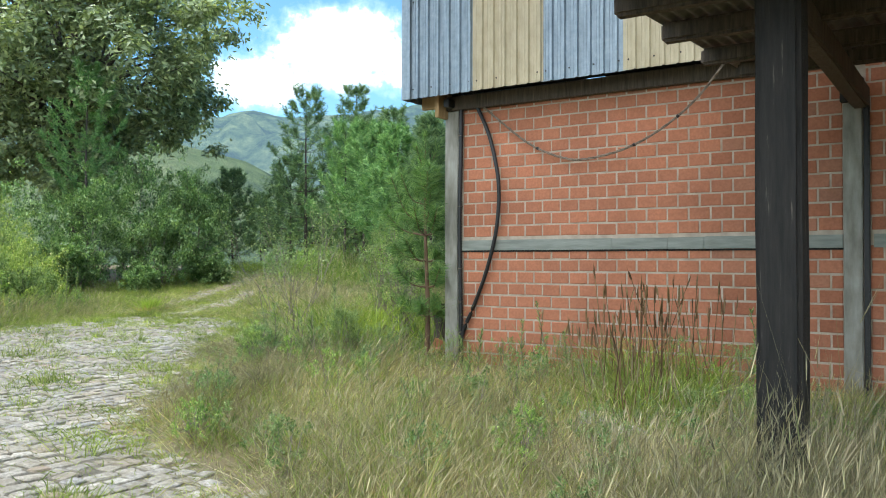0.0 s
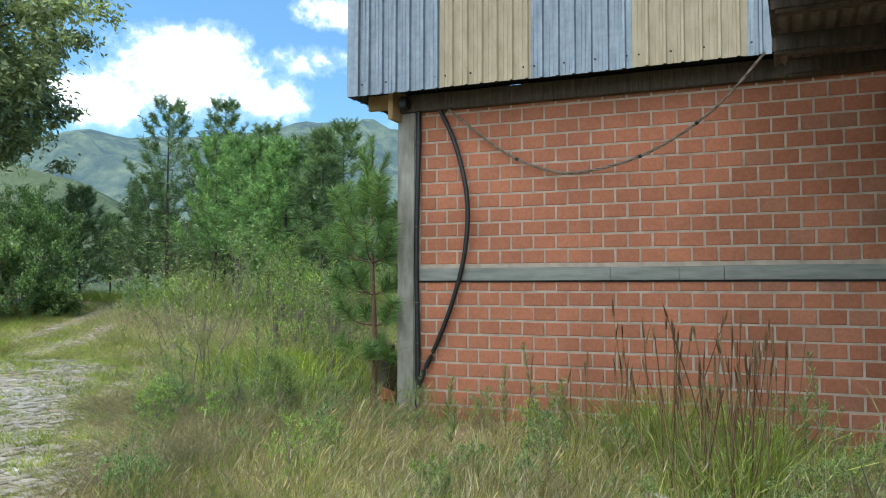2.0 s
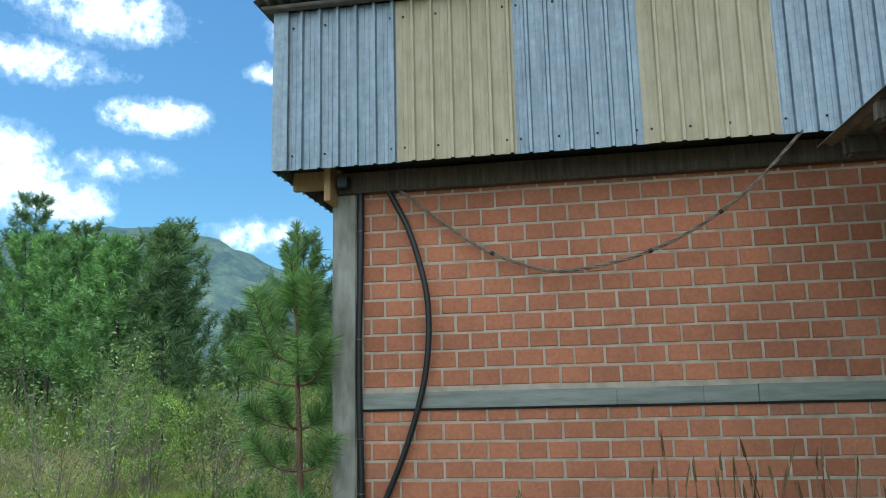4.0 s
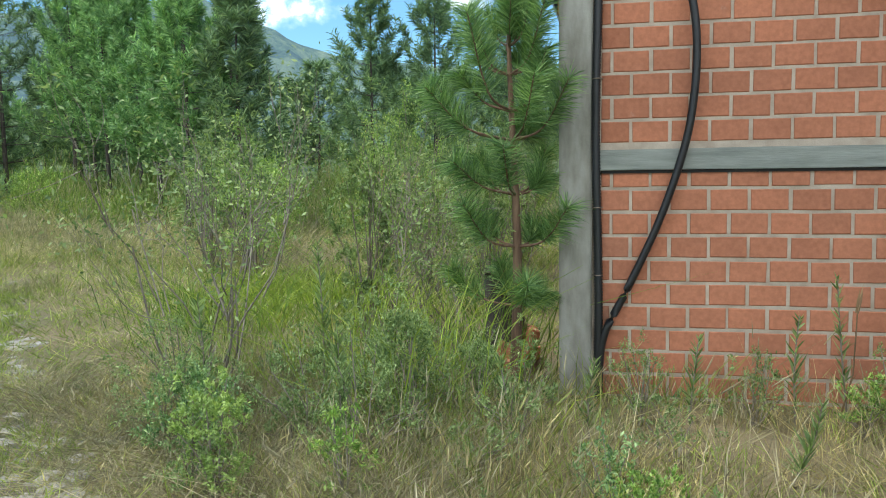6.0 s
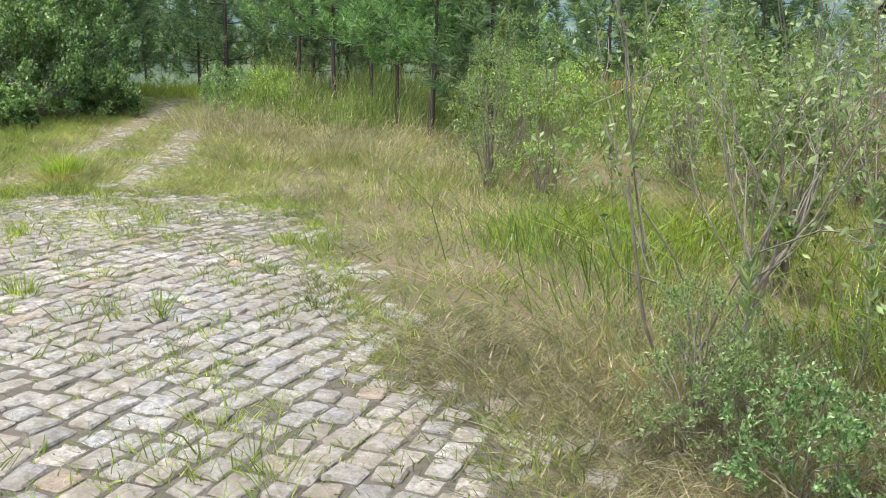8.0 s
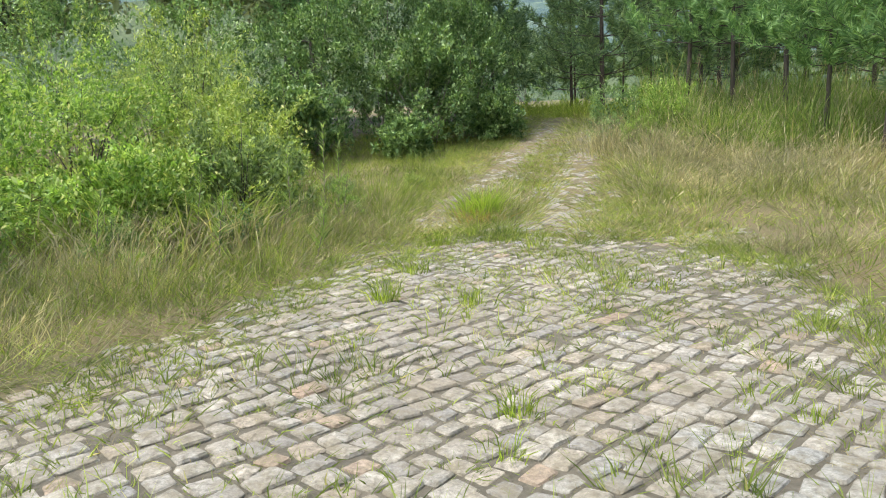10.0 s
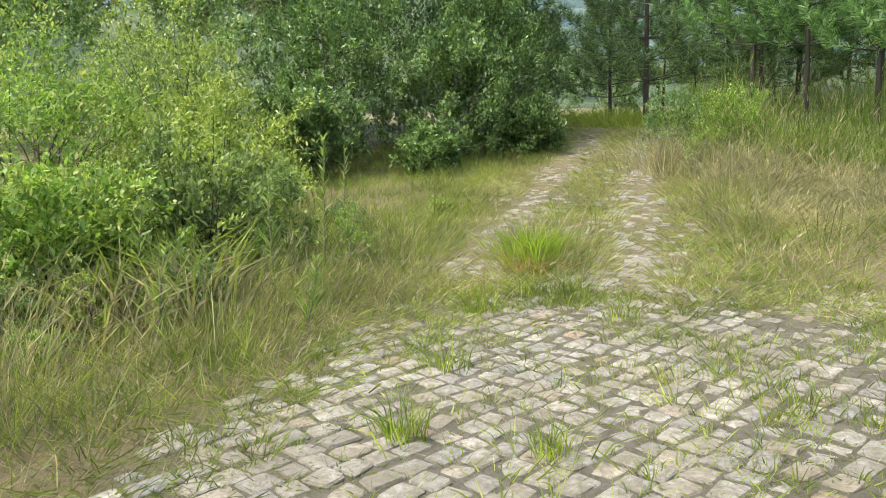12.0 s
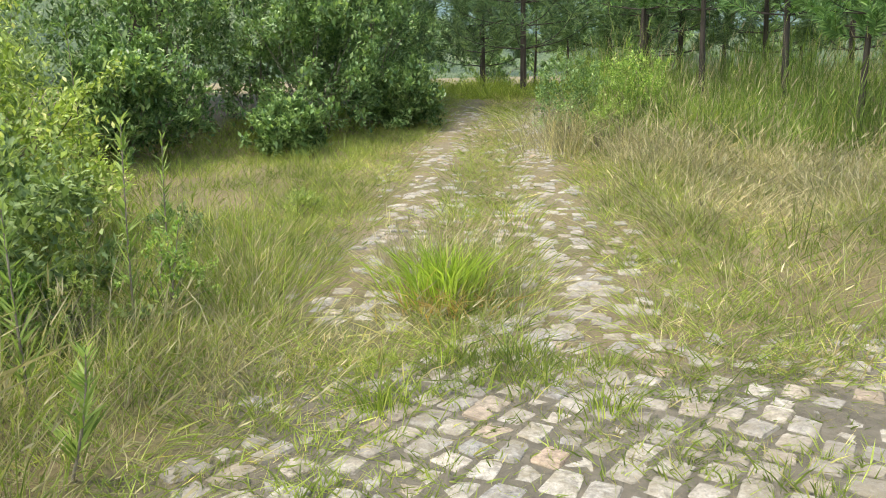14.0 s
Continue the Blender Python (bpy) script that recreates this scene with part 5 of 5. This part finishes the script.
def build_shrubs():
    for x, y, rx, ry, h in ((-19.5, 10.9, 1.15, 1.1, 1.3), (-19.2, 9.4, 1.1, 1.1, 1.2), (-21.4, 12.0, 1.4, 1.2, 1.9), (-22.4, 10.2, 1.7, 1.7, 2.5), (-21.2, 7.9, 1.7, 1.6, 2.3), (-24.2, 12.8, 1.7, 1.6, 2.6), (-26.4, 13.2, 1.7, 1.6, 2.9),
                            (-19.0, 7.4, 1.2, 1.2, 1.4), (-24.4, 8.4, 2.0, 2.0, 3.0)):
        mat = (L_BUSH, L_BUSHTIP, L_BUSH, L_OLIVE)[int(abs(x * 7 + y * 3)) % 4]
        bush("bush", "dense green leafy bush on the bank", x, y, rx, ry, h, mat, 120, 100, 0.082, 7, M_BARK, slim=0.4)
        bush("bush", "bright yellow-green leafy shoots topping the bank", x + 0.3, y - 0.2, rx * 0.8, ry * 0.8, h * 1.02, L_BUSHTIP, 34, 46, 0.07, 2, M_BARK, 0.2, 1.3)
    for x, y, rx, ry, h in ((-26.0, 20.0, 1.6, 1.5, 3.4), (-26.6, 22.0, 1.6, 1.5, 4.6), (-27.9, 18.0, 1.9, 1.8, 4.2), (-28.2, 20.4, 1.9, 1.8, 5.2), (-29.2, 15.4, 2.2, 2.0, 4.0), (-29.6, 24.0, 2.0, 1.9, 5.0),
                            (-26.6, 16.4, 1.2, 1.2, 2.2), (-31.4, 13.0, 2.4, 2.2, 4.6), (-31.5, 20.8, 2.4, 2.2, 5.6), (-25.2, 21.6, 0.8, 0.8, 1.3), (-25.0, 18.4, 0.7, 0.7, 0.9), (-32.6, 27.6, 2.4, 2.0, 4.6)):
        bush("bush", "tall dark green bush with grey stems", x, y, rx, ry, h, L_THICKET, 190, 64, 0.12, 4, M_TWIG)
    bush("bush", "dark green bush at the head of the tall grass", -21.3, 21.4, 0.7, 0.8, 1.5, L_THICKET, 110, 50, 0.06, 4)
    bush("bush", "leafy green bush in the tall grass beside the track", -20.6, 22.3, 0.9, 0.8, 1.5, L_BUSH, 90, 44, 0.06, 4)
    for i in range(9):
        bush("bush", "dark undergrowth behind the far pines", -40 + 3.9 * i + rng.uniform(-1, 1), 41 + rng.uniform(-1.5, 2.0), 2.4, 1.6, rng.uniform(2.0, 4.2), L_THICKET, 70, 34, 0.24, 4)
    bush("bush", "small round green bush at the edge of the grass", -8.25, 7.95, 0.32, 0.3, 0.6, L_THICKET, 70, 50, 0.026, 3)
    bush("bush", "bright lime green bush at the edge of the grass", -7.87, 7.42, 0.2, 0.2, 0.66, L_LIME, 70, 50, 0.024, 3)
    bush("bush", "light green feathery bush near the shed corner", -7.2, 8.5, 0.32, 0.3, 0.95, L_OLIVE, 70, 50, 0.026, 3)
    for x, y, rx, ry, h, m in ((-8.4, 11.5, 0.42, 0.42, 1.9, L_OLIVE), (-7.5, 13.4, 0.6, 0.6, 2.2, L_OLIVE), (-12.4, 15.9, 0.8, 0.8, 2.6, L_OLIVE), (-11.4, 15.4, 0.9, 0.9, 2.2, L_BUSH), (-8.8, 15.4, 0.9, 0.9, 2.5, L_OLIVE),
                              (-12.6, 17.8, 1.0, 1.0, 2.3, L_OLIVE), (-10.0, 18.0, 1.1, 1.1, 2.6, L_BUSH), (-7.6, 17.0, 0.9, 1.0, 3.0, L_OLIVE), (-10.4, 21.0, 1.4, 1.4, 3.4, L_BUSH), (-8.0, 22.0, 1.2, 1.3, 3.4, L_OLIVE)):
        bush("shrub", "slender leafy shrub growing through the grass", x, y, rx, ry, h, m, 110, 56, 0.046, 8)
    for i in range(13):
        x, y = rng.uniform(-8.7, -6.7), rng.uniform(8.1, 9.4)
        bush("herb", "low grey-green leafy herb among dry stalks", x, y, rng.uniform(0.22, 0.4), rng.uniform(0.22, 0.4), rng.uniform(0.45, 0.85), L_OLIVE, 50, 44, 0.022, 3, group="herbs")
    for x, y, h in ((-5.9, 9.2, 0.6), (-5.2, 9.3, 0.5), (-6.6, 9.0, 0.7), (-4.4, 9.2, 0.6), (-2.2, 9.0, 0.8), (-1.9, 8.6, 0.7), (-2.9, 9.2, 0.7), (-3.6, 8.3, 0.5), (-2.2, 6.3, 0.45), (-1.8, 7.2, 0.55), (-1.6, 7.8, 0.6), (-2.0, 6.9, 0.5), (-1.5, 6.6, 0.5), (-2.6, 6.2, 0.4), (-1.2, 7.4, 0.5), (-3.1, 6.5, 0.4), (-0.6, 7.0, 0.5)):
        bush("herb", "low green leafy herb at the foot of the wall", x, y, 0.25, 0.22, h, L_OLIVE, 40, 40, 0.022, 3, group="herbs")
    r = random.Random(12)
    spots = 0
    while spots < 46:
        x, y = r.uniform(-10.5, -0.8), r.uniform(3.4, 9.4)
        if not bool(lawn(x, y)) or float(yard(x, y)) > -0.7:
            continue
        spots += 1
        mat = r.choice((L_OLIVE, L_OLIVE, L_BUSH, L_THICKET))
        bush("herb", "leafy green herb scattered in the dry grass", x, y, r.uniform(0.14, 0.3), r.uniform(0.14, 0.3), r.uniform(0.28, 0.6), mat, 34, 34, 0.026, 3, group="herbs")
    spots = 0
    while spots < 44:
        x, y = r.uniform(-21.0, -16.4), r.uniform(7.0, 17.5)
        if float(yard(x, y)) > -0.35 or float(track(x, y)) < 1.7 or x > float(track_x(y)) + 1:
            continue
        spots += 1
        mat = r.choice((L_OLIVE, L_BUSH, L_BUSHTIP, L_THICKET))
        bush("herb", "low leafy green herb on the grassy verge", x, y, r.uniform(0.15, 0.36), r.uniform(0.15, 0.36), r.uniform(0.25, 0.62), mat, 36, 34, 0.036, 3, group="herbs")
    twiggy("dry_shrub", "bare grey branching shrub in the grass", -8.75, 9.05, 2.2, 0.38, M_TWIG, 7, 3, "dry shrubs", L_OLIVE, 2600, 0.04, 0.011)
    twiggy("dry_shrub", "leaning dry shrub with few leaves", -7.9, 10.6, 2.2, 0.4, M_TWIG, 6, 3, "dry shrubs", L_OLIVE, 1500, 0.045, 0.01)
    twiggy("dry_shrub", "tangled dead twigs near the side wall", -7.3, 10.6, 1.7, 0.7, M_TWIG, 5, 3, "dry shrubs", L_OLIVE, 1500, 0.035, 0.01)


build_trees()
build_shrubs()


def build_tussocks():
    for x, y in ((-17.55, 13.15), ):
        tussock(x, y, 0.46, 520, 0.1, L_TUSSOCK, "bright lime green tussock in the middle of the track", (0.007, 0.014), 0.3)
        tussock(x + 0.12, y - 0.08, 0.22, 220, 0.14, L_RUSTY, "dry orange leaves round the foot of the tussock", (0.006, 0.012), 0.7)
    for x, y, h, n in ((-13.1, 8.75, 0.2, 90), (-12.85, 8.35, 0.14, 60), (-15.35, 9.75, 0.28, 110), (-14.75, 10.1, 0.24, 80), (-16.0, 10.6, 0.2, 70), (-12.0, 9.6, 0.13, 50), (-15.9, 12.2, 0.2, 60),
                       (-11.4, 8.6, 0.12, 40), (-13.9, 11.4, 0.14, 40), (-10.6, 7.0, 0.1, 40), (-16.7, 11.6, 0.26, 90), (-14.6, 8.9, 0.12, 40), (-16.9, 12.3, 0.22, 60)):
        tussock(x, y, h, n, 0.055, L_GRASS_LIME, "small green grass tuft between the cobbles", (0.004, 0.008), 0.4)
    for x, y, h, n in ((-3.2, 8.7, 0.75, 260), (-2.7, 8.8, 0.7, 220), (-3.7, 8.95, 0.6, 160), (-2.3, 8.5, 0.65, 160), (-4.2, 9.1, 0.5, 110), (-2.58, 6.9, 0.62, 220), (-2.45, 7.35, 0.65, 220), (-2.8, 7.2, 0.55, 160)):
        tussock(x, y, h, n, 0.16, L_GRASS_GREEN, "tall grass clump with brown seed stalks by the wall", (0.005, 0.011), 0.35, "grass_tussock", 0.05)
    for x, y, h, n in ((-7.3, 9.0, 1.25, 150), (-8.0, 9.7, 1.3, 150), (-7.0, 10.3, 1.3, 150), (-9.3, 10.4, 1.1, 130), (-10.4, 11.6, 0.9, 130), (-8.6, 12.4, 1.2, 140)):
        tussock(x, y, h * 0.85, n, 0.25, L_GRASS_LIME if y < 10 else L_TALL, "tall arching grass clump among the shrubs", (0.005, 0.01), 0.5)


build_tussocks()


def weed(x, y, h, n, material, label, r=0.16):
    """An upright leafy weed: one stem, narrow leaves all the way up."""
    thing = empty("tall_weed", x, y, float(land(x, y)))
    top = np.array([rng.normal(0, 0.06), rng.normal(0, 0.06), h])
    line = smooth_line([(0, 0, -0.05), top * 0.5 + rng.normal(0, 0.02, 3), top], 4)
    tubes_object("stem", [(line, np.linspace(0.008, 0.003, len(line)))], M_TWIG, thing, 5)
    f = rng.uniform(0.12, 1.0, n)
    c = np.stack([np.interp(f * h, line[:, 2], line[:, k]) for k in range(3)], 1)
    a = rng.uniform(0, 6.283, n)
    ln = r * (1.15 - 0.75 * f) * rng.uniform(0.6, 1.2, n)
    d = np.stack([np.cos(a), np.sin(a), rng.uniform(0.7, 1.8, n)], 1) * ln[:, None] * 0.75
    v, q, t = blades(c, c + d, 0.008 + 0.006 * rng.uniform(size=n))
    fast_object("foliage", v, q, t, material, thing)
    return tagged(thing, label, "weed", "tall weeds")


LIMES = ((-10.3, 13.1, 0.55), (-10.0, 13.5, 0.5), (-10.6, 12.2, 0.45), (-9.6, 11.9, 0.5), (-9.2, 12.5, 0.6), (-18.9, 21.4, 0.8))


def build_weeds():
    for x, y, h in ((-17.9, 10.6, 1.0), (-18.3, 9.7, 0.85), (-18.7, 11.6, 1.25), (-17.5, 9.5, 0.7), (-19.2, 12.2, 1.1), (-18.0, 8.6, 0.8), (-17.2, 10.4, 0.5), (-20.4, 9.4, 1.6), (-21.0, 12.6, 1.9), (-19.4, 10.6, 1.5)):
        weed(x, y, h, 90, L_LIME, "upright bright green weed on the verge")
    for x, y, h in ((-4.62, 9.45, 0.95), (-4.95, 9.35, 0.7), (-4.3, 9.3, 0.6), (-5.6, 9.3, 0.55), (-1.9, 8.9, 1.0), (-2.05, 9.1, 0.8), (-6.6, 8.6, 0.55), (-6.2, 8.8, 0.5), (-5.2, 8.3, 0.45)):
        weed(x, y, h, 80, L_OLIVE, "thin green weed against the brick wall", 0.12)
    for x, y, h in ((-8.6, 8.5, 0.8), (-7.5, 8.2, 0.7), (-8.0, 9.2, 1.1)):
        weed(x, y, h, 120, L_OLIVE, "upright green weed among the grass", 0.15)
    for x, y in ((-18.1, 9.4), (-18.5, 8.8), (-18.0, 10.0)):
        tussock(x, y, 0.62, 150, 0.18, L_GRASS_PINK, "broad-leaved cane clump with dry hanging leaves", (0.012, 0.024), 0.5, "cane_clump")
        tussock(x - 0.15, y + 0.1, 0.8, 110, 0.16, L_GRASS_GREEN, "broad-leaved green cane clump", (0.012, 0.022), 0.42, "cane_clump")
    for x, y, h in ((-21.0, 20.6, 0.9), (-20.6, 20.0, 0.8), (-19.6, 20.2, 0.8), (-18.6, 19.6, 0.7)):
        tussock(x, y, h, 240, 0.3, L_GRASS_PINK, "pale feathery grass clump beside the track", (0.006, 0.011), 0.5)
    for x, y, h in LIMES:
        tussock(x, y, h, 200, 0.16, L_GRASS_LIME, "bright lime green grass clump in the meadow", (0.008, 0.016), 0.5)
    for x, y in ((-20.1, 20.9), (-20.3, 20.5)):
        bush("bush", "small bright green plant in the tall grass", x, y, 0.3, 0.3, 0.95, L_LIME, 20, 30, 0.07, 3)
    bm = bmesh.new()
    bmesh.ops.create_icosphere(bm, subdivisions=3, radius=1.0)
    for v in bm.verts:
        v.co = Vector((v.co.x * 1.6, v.co.y * 1.1, v.co.z * 0.45)) * (1 + 0.25 * noise.noise(v.co * 2.3))
    mound = part("soil_mound", bm, M_REDSOIL, None)
    mound.matrix_basis = pose(-13.3, 29.0, float(land(-13.3, 29.0)) + 0.45)
    tagged(mound, "heap of bare orange soil under a pine", "soil heap")


build_weeds()


def build_rubble():
    r = random.Random(3)
    for x, y, s in ((-2.92, 6.74, 0.17), (-2.52, 6.61, 0.12), (-3.06, 7.04, 0.12), (-2.7, 6.95, 0.09)):
        bm = bmesh.new()
        bmesh.ops.create_icosphere(bm, subdivisions=2, radius=s)
        for v in bm.verts:
            v.co = Vector((v.co.x * 1.3, v.co.y, v.co.z * 0.75)) * (1 + 0.4 * noise.noise(v.co * 9 + Vector((x, y, 0))))
        ob = part("rubble_stone", bm, M_ROCK, None)
        ob.matrix_basis = pose(x, y, float(land(x, y)) + s * 0.2, 0, 0, r.uniform(0, 360))
        tagged(ob, "pale broken lump of concrete in the grass", "stone", "rubble")


build_rubble()


def build_wall_clutter():
    pts = [(0.02 * math.sin(k * 1.3), 0.02 * math.cos(k), -0.3 + 1.05 * k / 9) for k in range(10)]
    stump = tubes_object("tree_stump", [(pts, [0.2 - 0.008 * k + 0.012 * math.sin(k * 2.1) for k in range(10)])], M_BARK, None, 14)
    me = stump.data
    for v in me.vertices:
        v.co += 0.03 * noise.noise_vector(v.co * 5)
    stump.matrix_basis = pose(-6.95, 10.5, float(land(-6.95, 10.5)))
    tagged(stump, "dark rotten stump against the side wall", "stump")
    box = empty("utility_box", -6.85, 24.6, 2.55)
    part("body", box_bm(-0.22, -0.3, 0.0, 0.22, 0.3, 0.62, 0.03), M_BLUEBOX, box)
    part("lid", box_bm(-0.26, -0.35, 0.62, 0.26, 0.35, 0.69, 0.02), M_BLUEBOX, box)
    part("shelf", box_bm(-0.3, -0.36, -0.08, 0.3, 0.36, 0.0, 0.01), M_CONCRETE, box, "concrete shelf under the box")
    for y in (-0.25, 0.25):
        part("leg", box_bm(-0.28, y - 0.05, -2.6, -0.18, y + 0.05, -0.08, 0.01), M_CONCRETE, box, "concrete leg")
    tagged(box, "pale blue box on a concrete stand by the wall", "utility box")
    r = random.Random(8)
    for k in range(7):
        bm = box_bm(-0.12, -0.045, -0.07, 0.12, 0.045, 0.07, 0.008)
        ob = part("loose_brick", bm, M_BRICK, None)
        x, y = -6.75 + r.uniform(-0.25, 0.15), 10.5 + r.uniform(-0.3, 0.6)
        ob.matrix_basis = pose(x, y, float(land(x, y)) + 0.06 + 0.1 * (k % 3), r.uniform(-20, 20), r.uniform(-20, 20), r.uniform(0, 180))
        tagged(ob, "broken orange clay brick lying in the weeds", "brick", "loose bricks")


build_wall_clutter()


# ---- cobbles ----
def stone_shape(name, lx, ly, seed):
    """A squared granite sett with worn corners and a slightly domed top: eight-sided, with a rounded shoulder."""
    r = random.Random(seed)
    cut = r.uniform(0.1, 0.24)
    ring = []
    for sx, sy in ((-1, -1), (1, -1), (1, 1), (-1, 1)):
        jx, jy = r.uniform(-0.013, 0.013), r.uniform(-0.013, 0.013)
        a, b = (sx * lx / 2 * (1 - cut) + jx, sy * ly / 2 + jy), (sx * lx / 2 + jx, sy * ly / 2 * (1 - cut) + jy)
        ring += [b, a] if sx * sy > 0 else [a, b]
    v, f = [], []
    for z, k in ((-0.09, 0.96), (-0.01, 1.0), (0.0, 0.88)):
        v += [(x * k, y * k, z + (r.uniform(-0.004, 0.004) if z > -0.05 else 0)) for x, y in ring]
    v.append((r.uniform(-0.012, 0.012), r.uniform(-0.012, 0.012), 0.007 + r.uniform(-0.003, 0.006)))
    for a in (0, 8):
        f += [(a + i, a + (i + 1) % 8, a + 8 + (i + 1) % 8, a + 8 + i) for i in range(8)]
    f += [(16 + i, 16 + (i + 1) % 8, 24) for i in range(8)]
    return v, f


def build_cobbles():
    yard_ob = new("cobbled_yard", None)
    tagged(yard_ob, "old grey granite cobbles with grass in the joints", "paving", kind="structure")
    r = random.Random(21)
    shapes = []
    for i in range(18):
        lx, ly = r.uniform(0.122, 0.147), r.uniform(0.115, 0.195)
        v, f = stone_shape("cobble", lx, ly, i)
        me = bpy.data.meshes.new("cobble")
        me.from_pydata(v, [], f)
        me.materials.append(M_STONE)
        shapes.append((me, ly))
    V, F, count = [], [], 0
    x = -18.2
    while x < 1.0:
        y = -4 + r.uniform(0, 0.2)
        while y < 15.5:
            ly = r.choice((0.12, 0.135, 0.145, 0.155, 0.17, 0.2))
            lx = r.uniform(0.12, 0.147)
            px = x + 0.04 * math.sin(y * 0.7 + x * 0.3) + r.uniform(-0.013, 0.013)
            py = y + ly / 2 + 0.06 * math.sin(x * 0.5)
            s = float(yard(px, py))
            if s > -0.3 and r.random() < 0.55 + 0.44 * min(1, max(0, (s + 0.3) * 1.6)):
                z = float(land(px, py)) + 0.011 - 0.009 * min(1, max(0, (py - 9.2) / 2)) - 0.006 * min(1, max(0, 0.8 - s)) + r.uniform(-0.008, 0.008)
                rot = (r.uniform(-2.2, 2.2), r.uniform(-2.2, 2.2), r.uniform(-9, 9) + 3)
                if -12.6 < px < -10.2 and 7.2 < py < 9.9 and count < 300:
                    me, _ = min(shapes, key=lambda m: abs(m[1] - ly + r.uniform(-0.015, 0.015)))
                    ob = new("cobble", me)
                    ob.parent = yard_ob
                    ob.matrix_basis = pose(px, py, z, *rot)
                    count += 1
                else:
                    v, f = stone_shape("c", lx, ly, r.random())
                    m = pose(px, py, z, *rot)
                    o = len(V)
                    V += [tuple(m @ Vector(p)) for p in v]
                    F += [tuple(o + i for i in q) for q in f]
            y += ly + r.uniform(0.012, 0.024)
        x += 0.154
    # scattered stones surfacing in the ruts
    for k in range(800):
        y = r.uniform(12.4, 25)
        px = float(track_x(y)) + r.choice((-1, 1, 1)) * 0.82 + r.gauss(0, 0.4)
        v, f = stone_shape("c", r.uniform(0.1, 0.17), r.uniform(0.1, 0.2), r.random())
        m = pose(px, y, float(land(px, y)) + r.uniform(-0.004, 0.014), r.uniform(-3, 3), r.uniform(-3, 3), r.uniform(-12, 12) + 30)
        o = len(V)
        V += [tuple(m @ Vector(p)) for p in v]
        F += [tuple(o + i for i in q) for q in f]
    tagged(mesh_object("cobblestones", V, F, M_STONE, yard_ob), kind="stuff")


build_cobbles()

# fine woody work too small to pick apart
for ob in bpy.data.objects:
    if ob.name.split(".")[0] in ("stem_work", "branch_work", "twig_work", "stalk_work"):
        tagged(ob, kind="stuff")
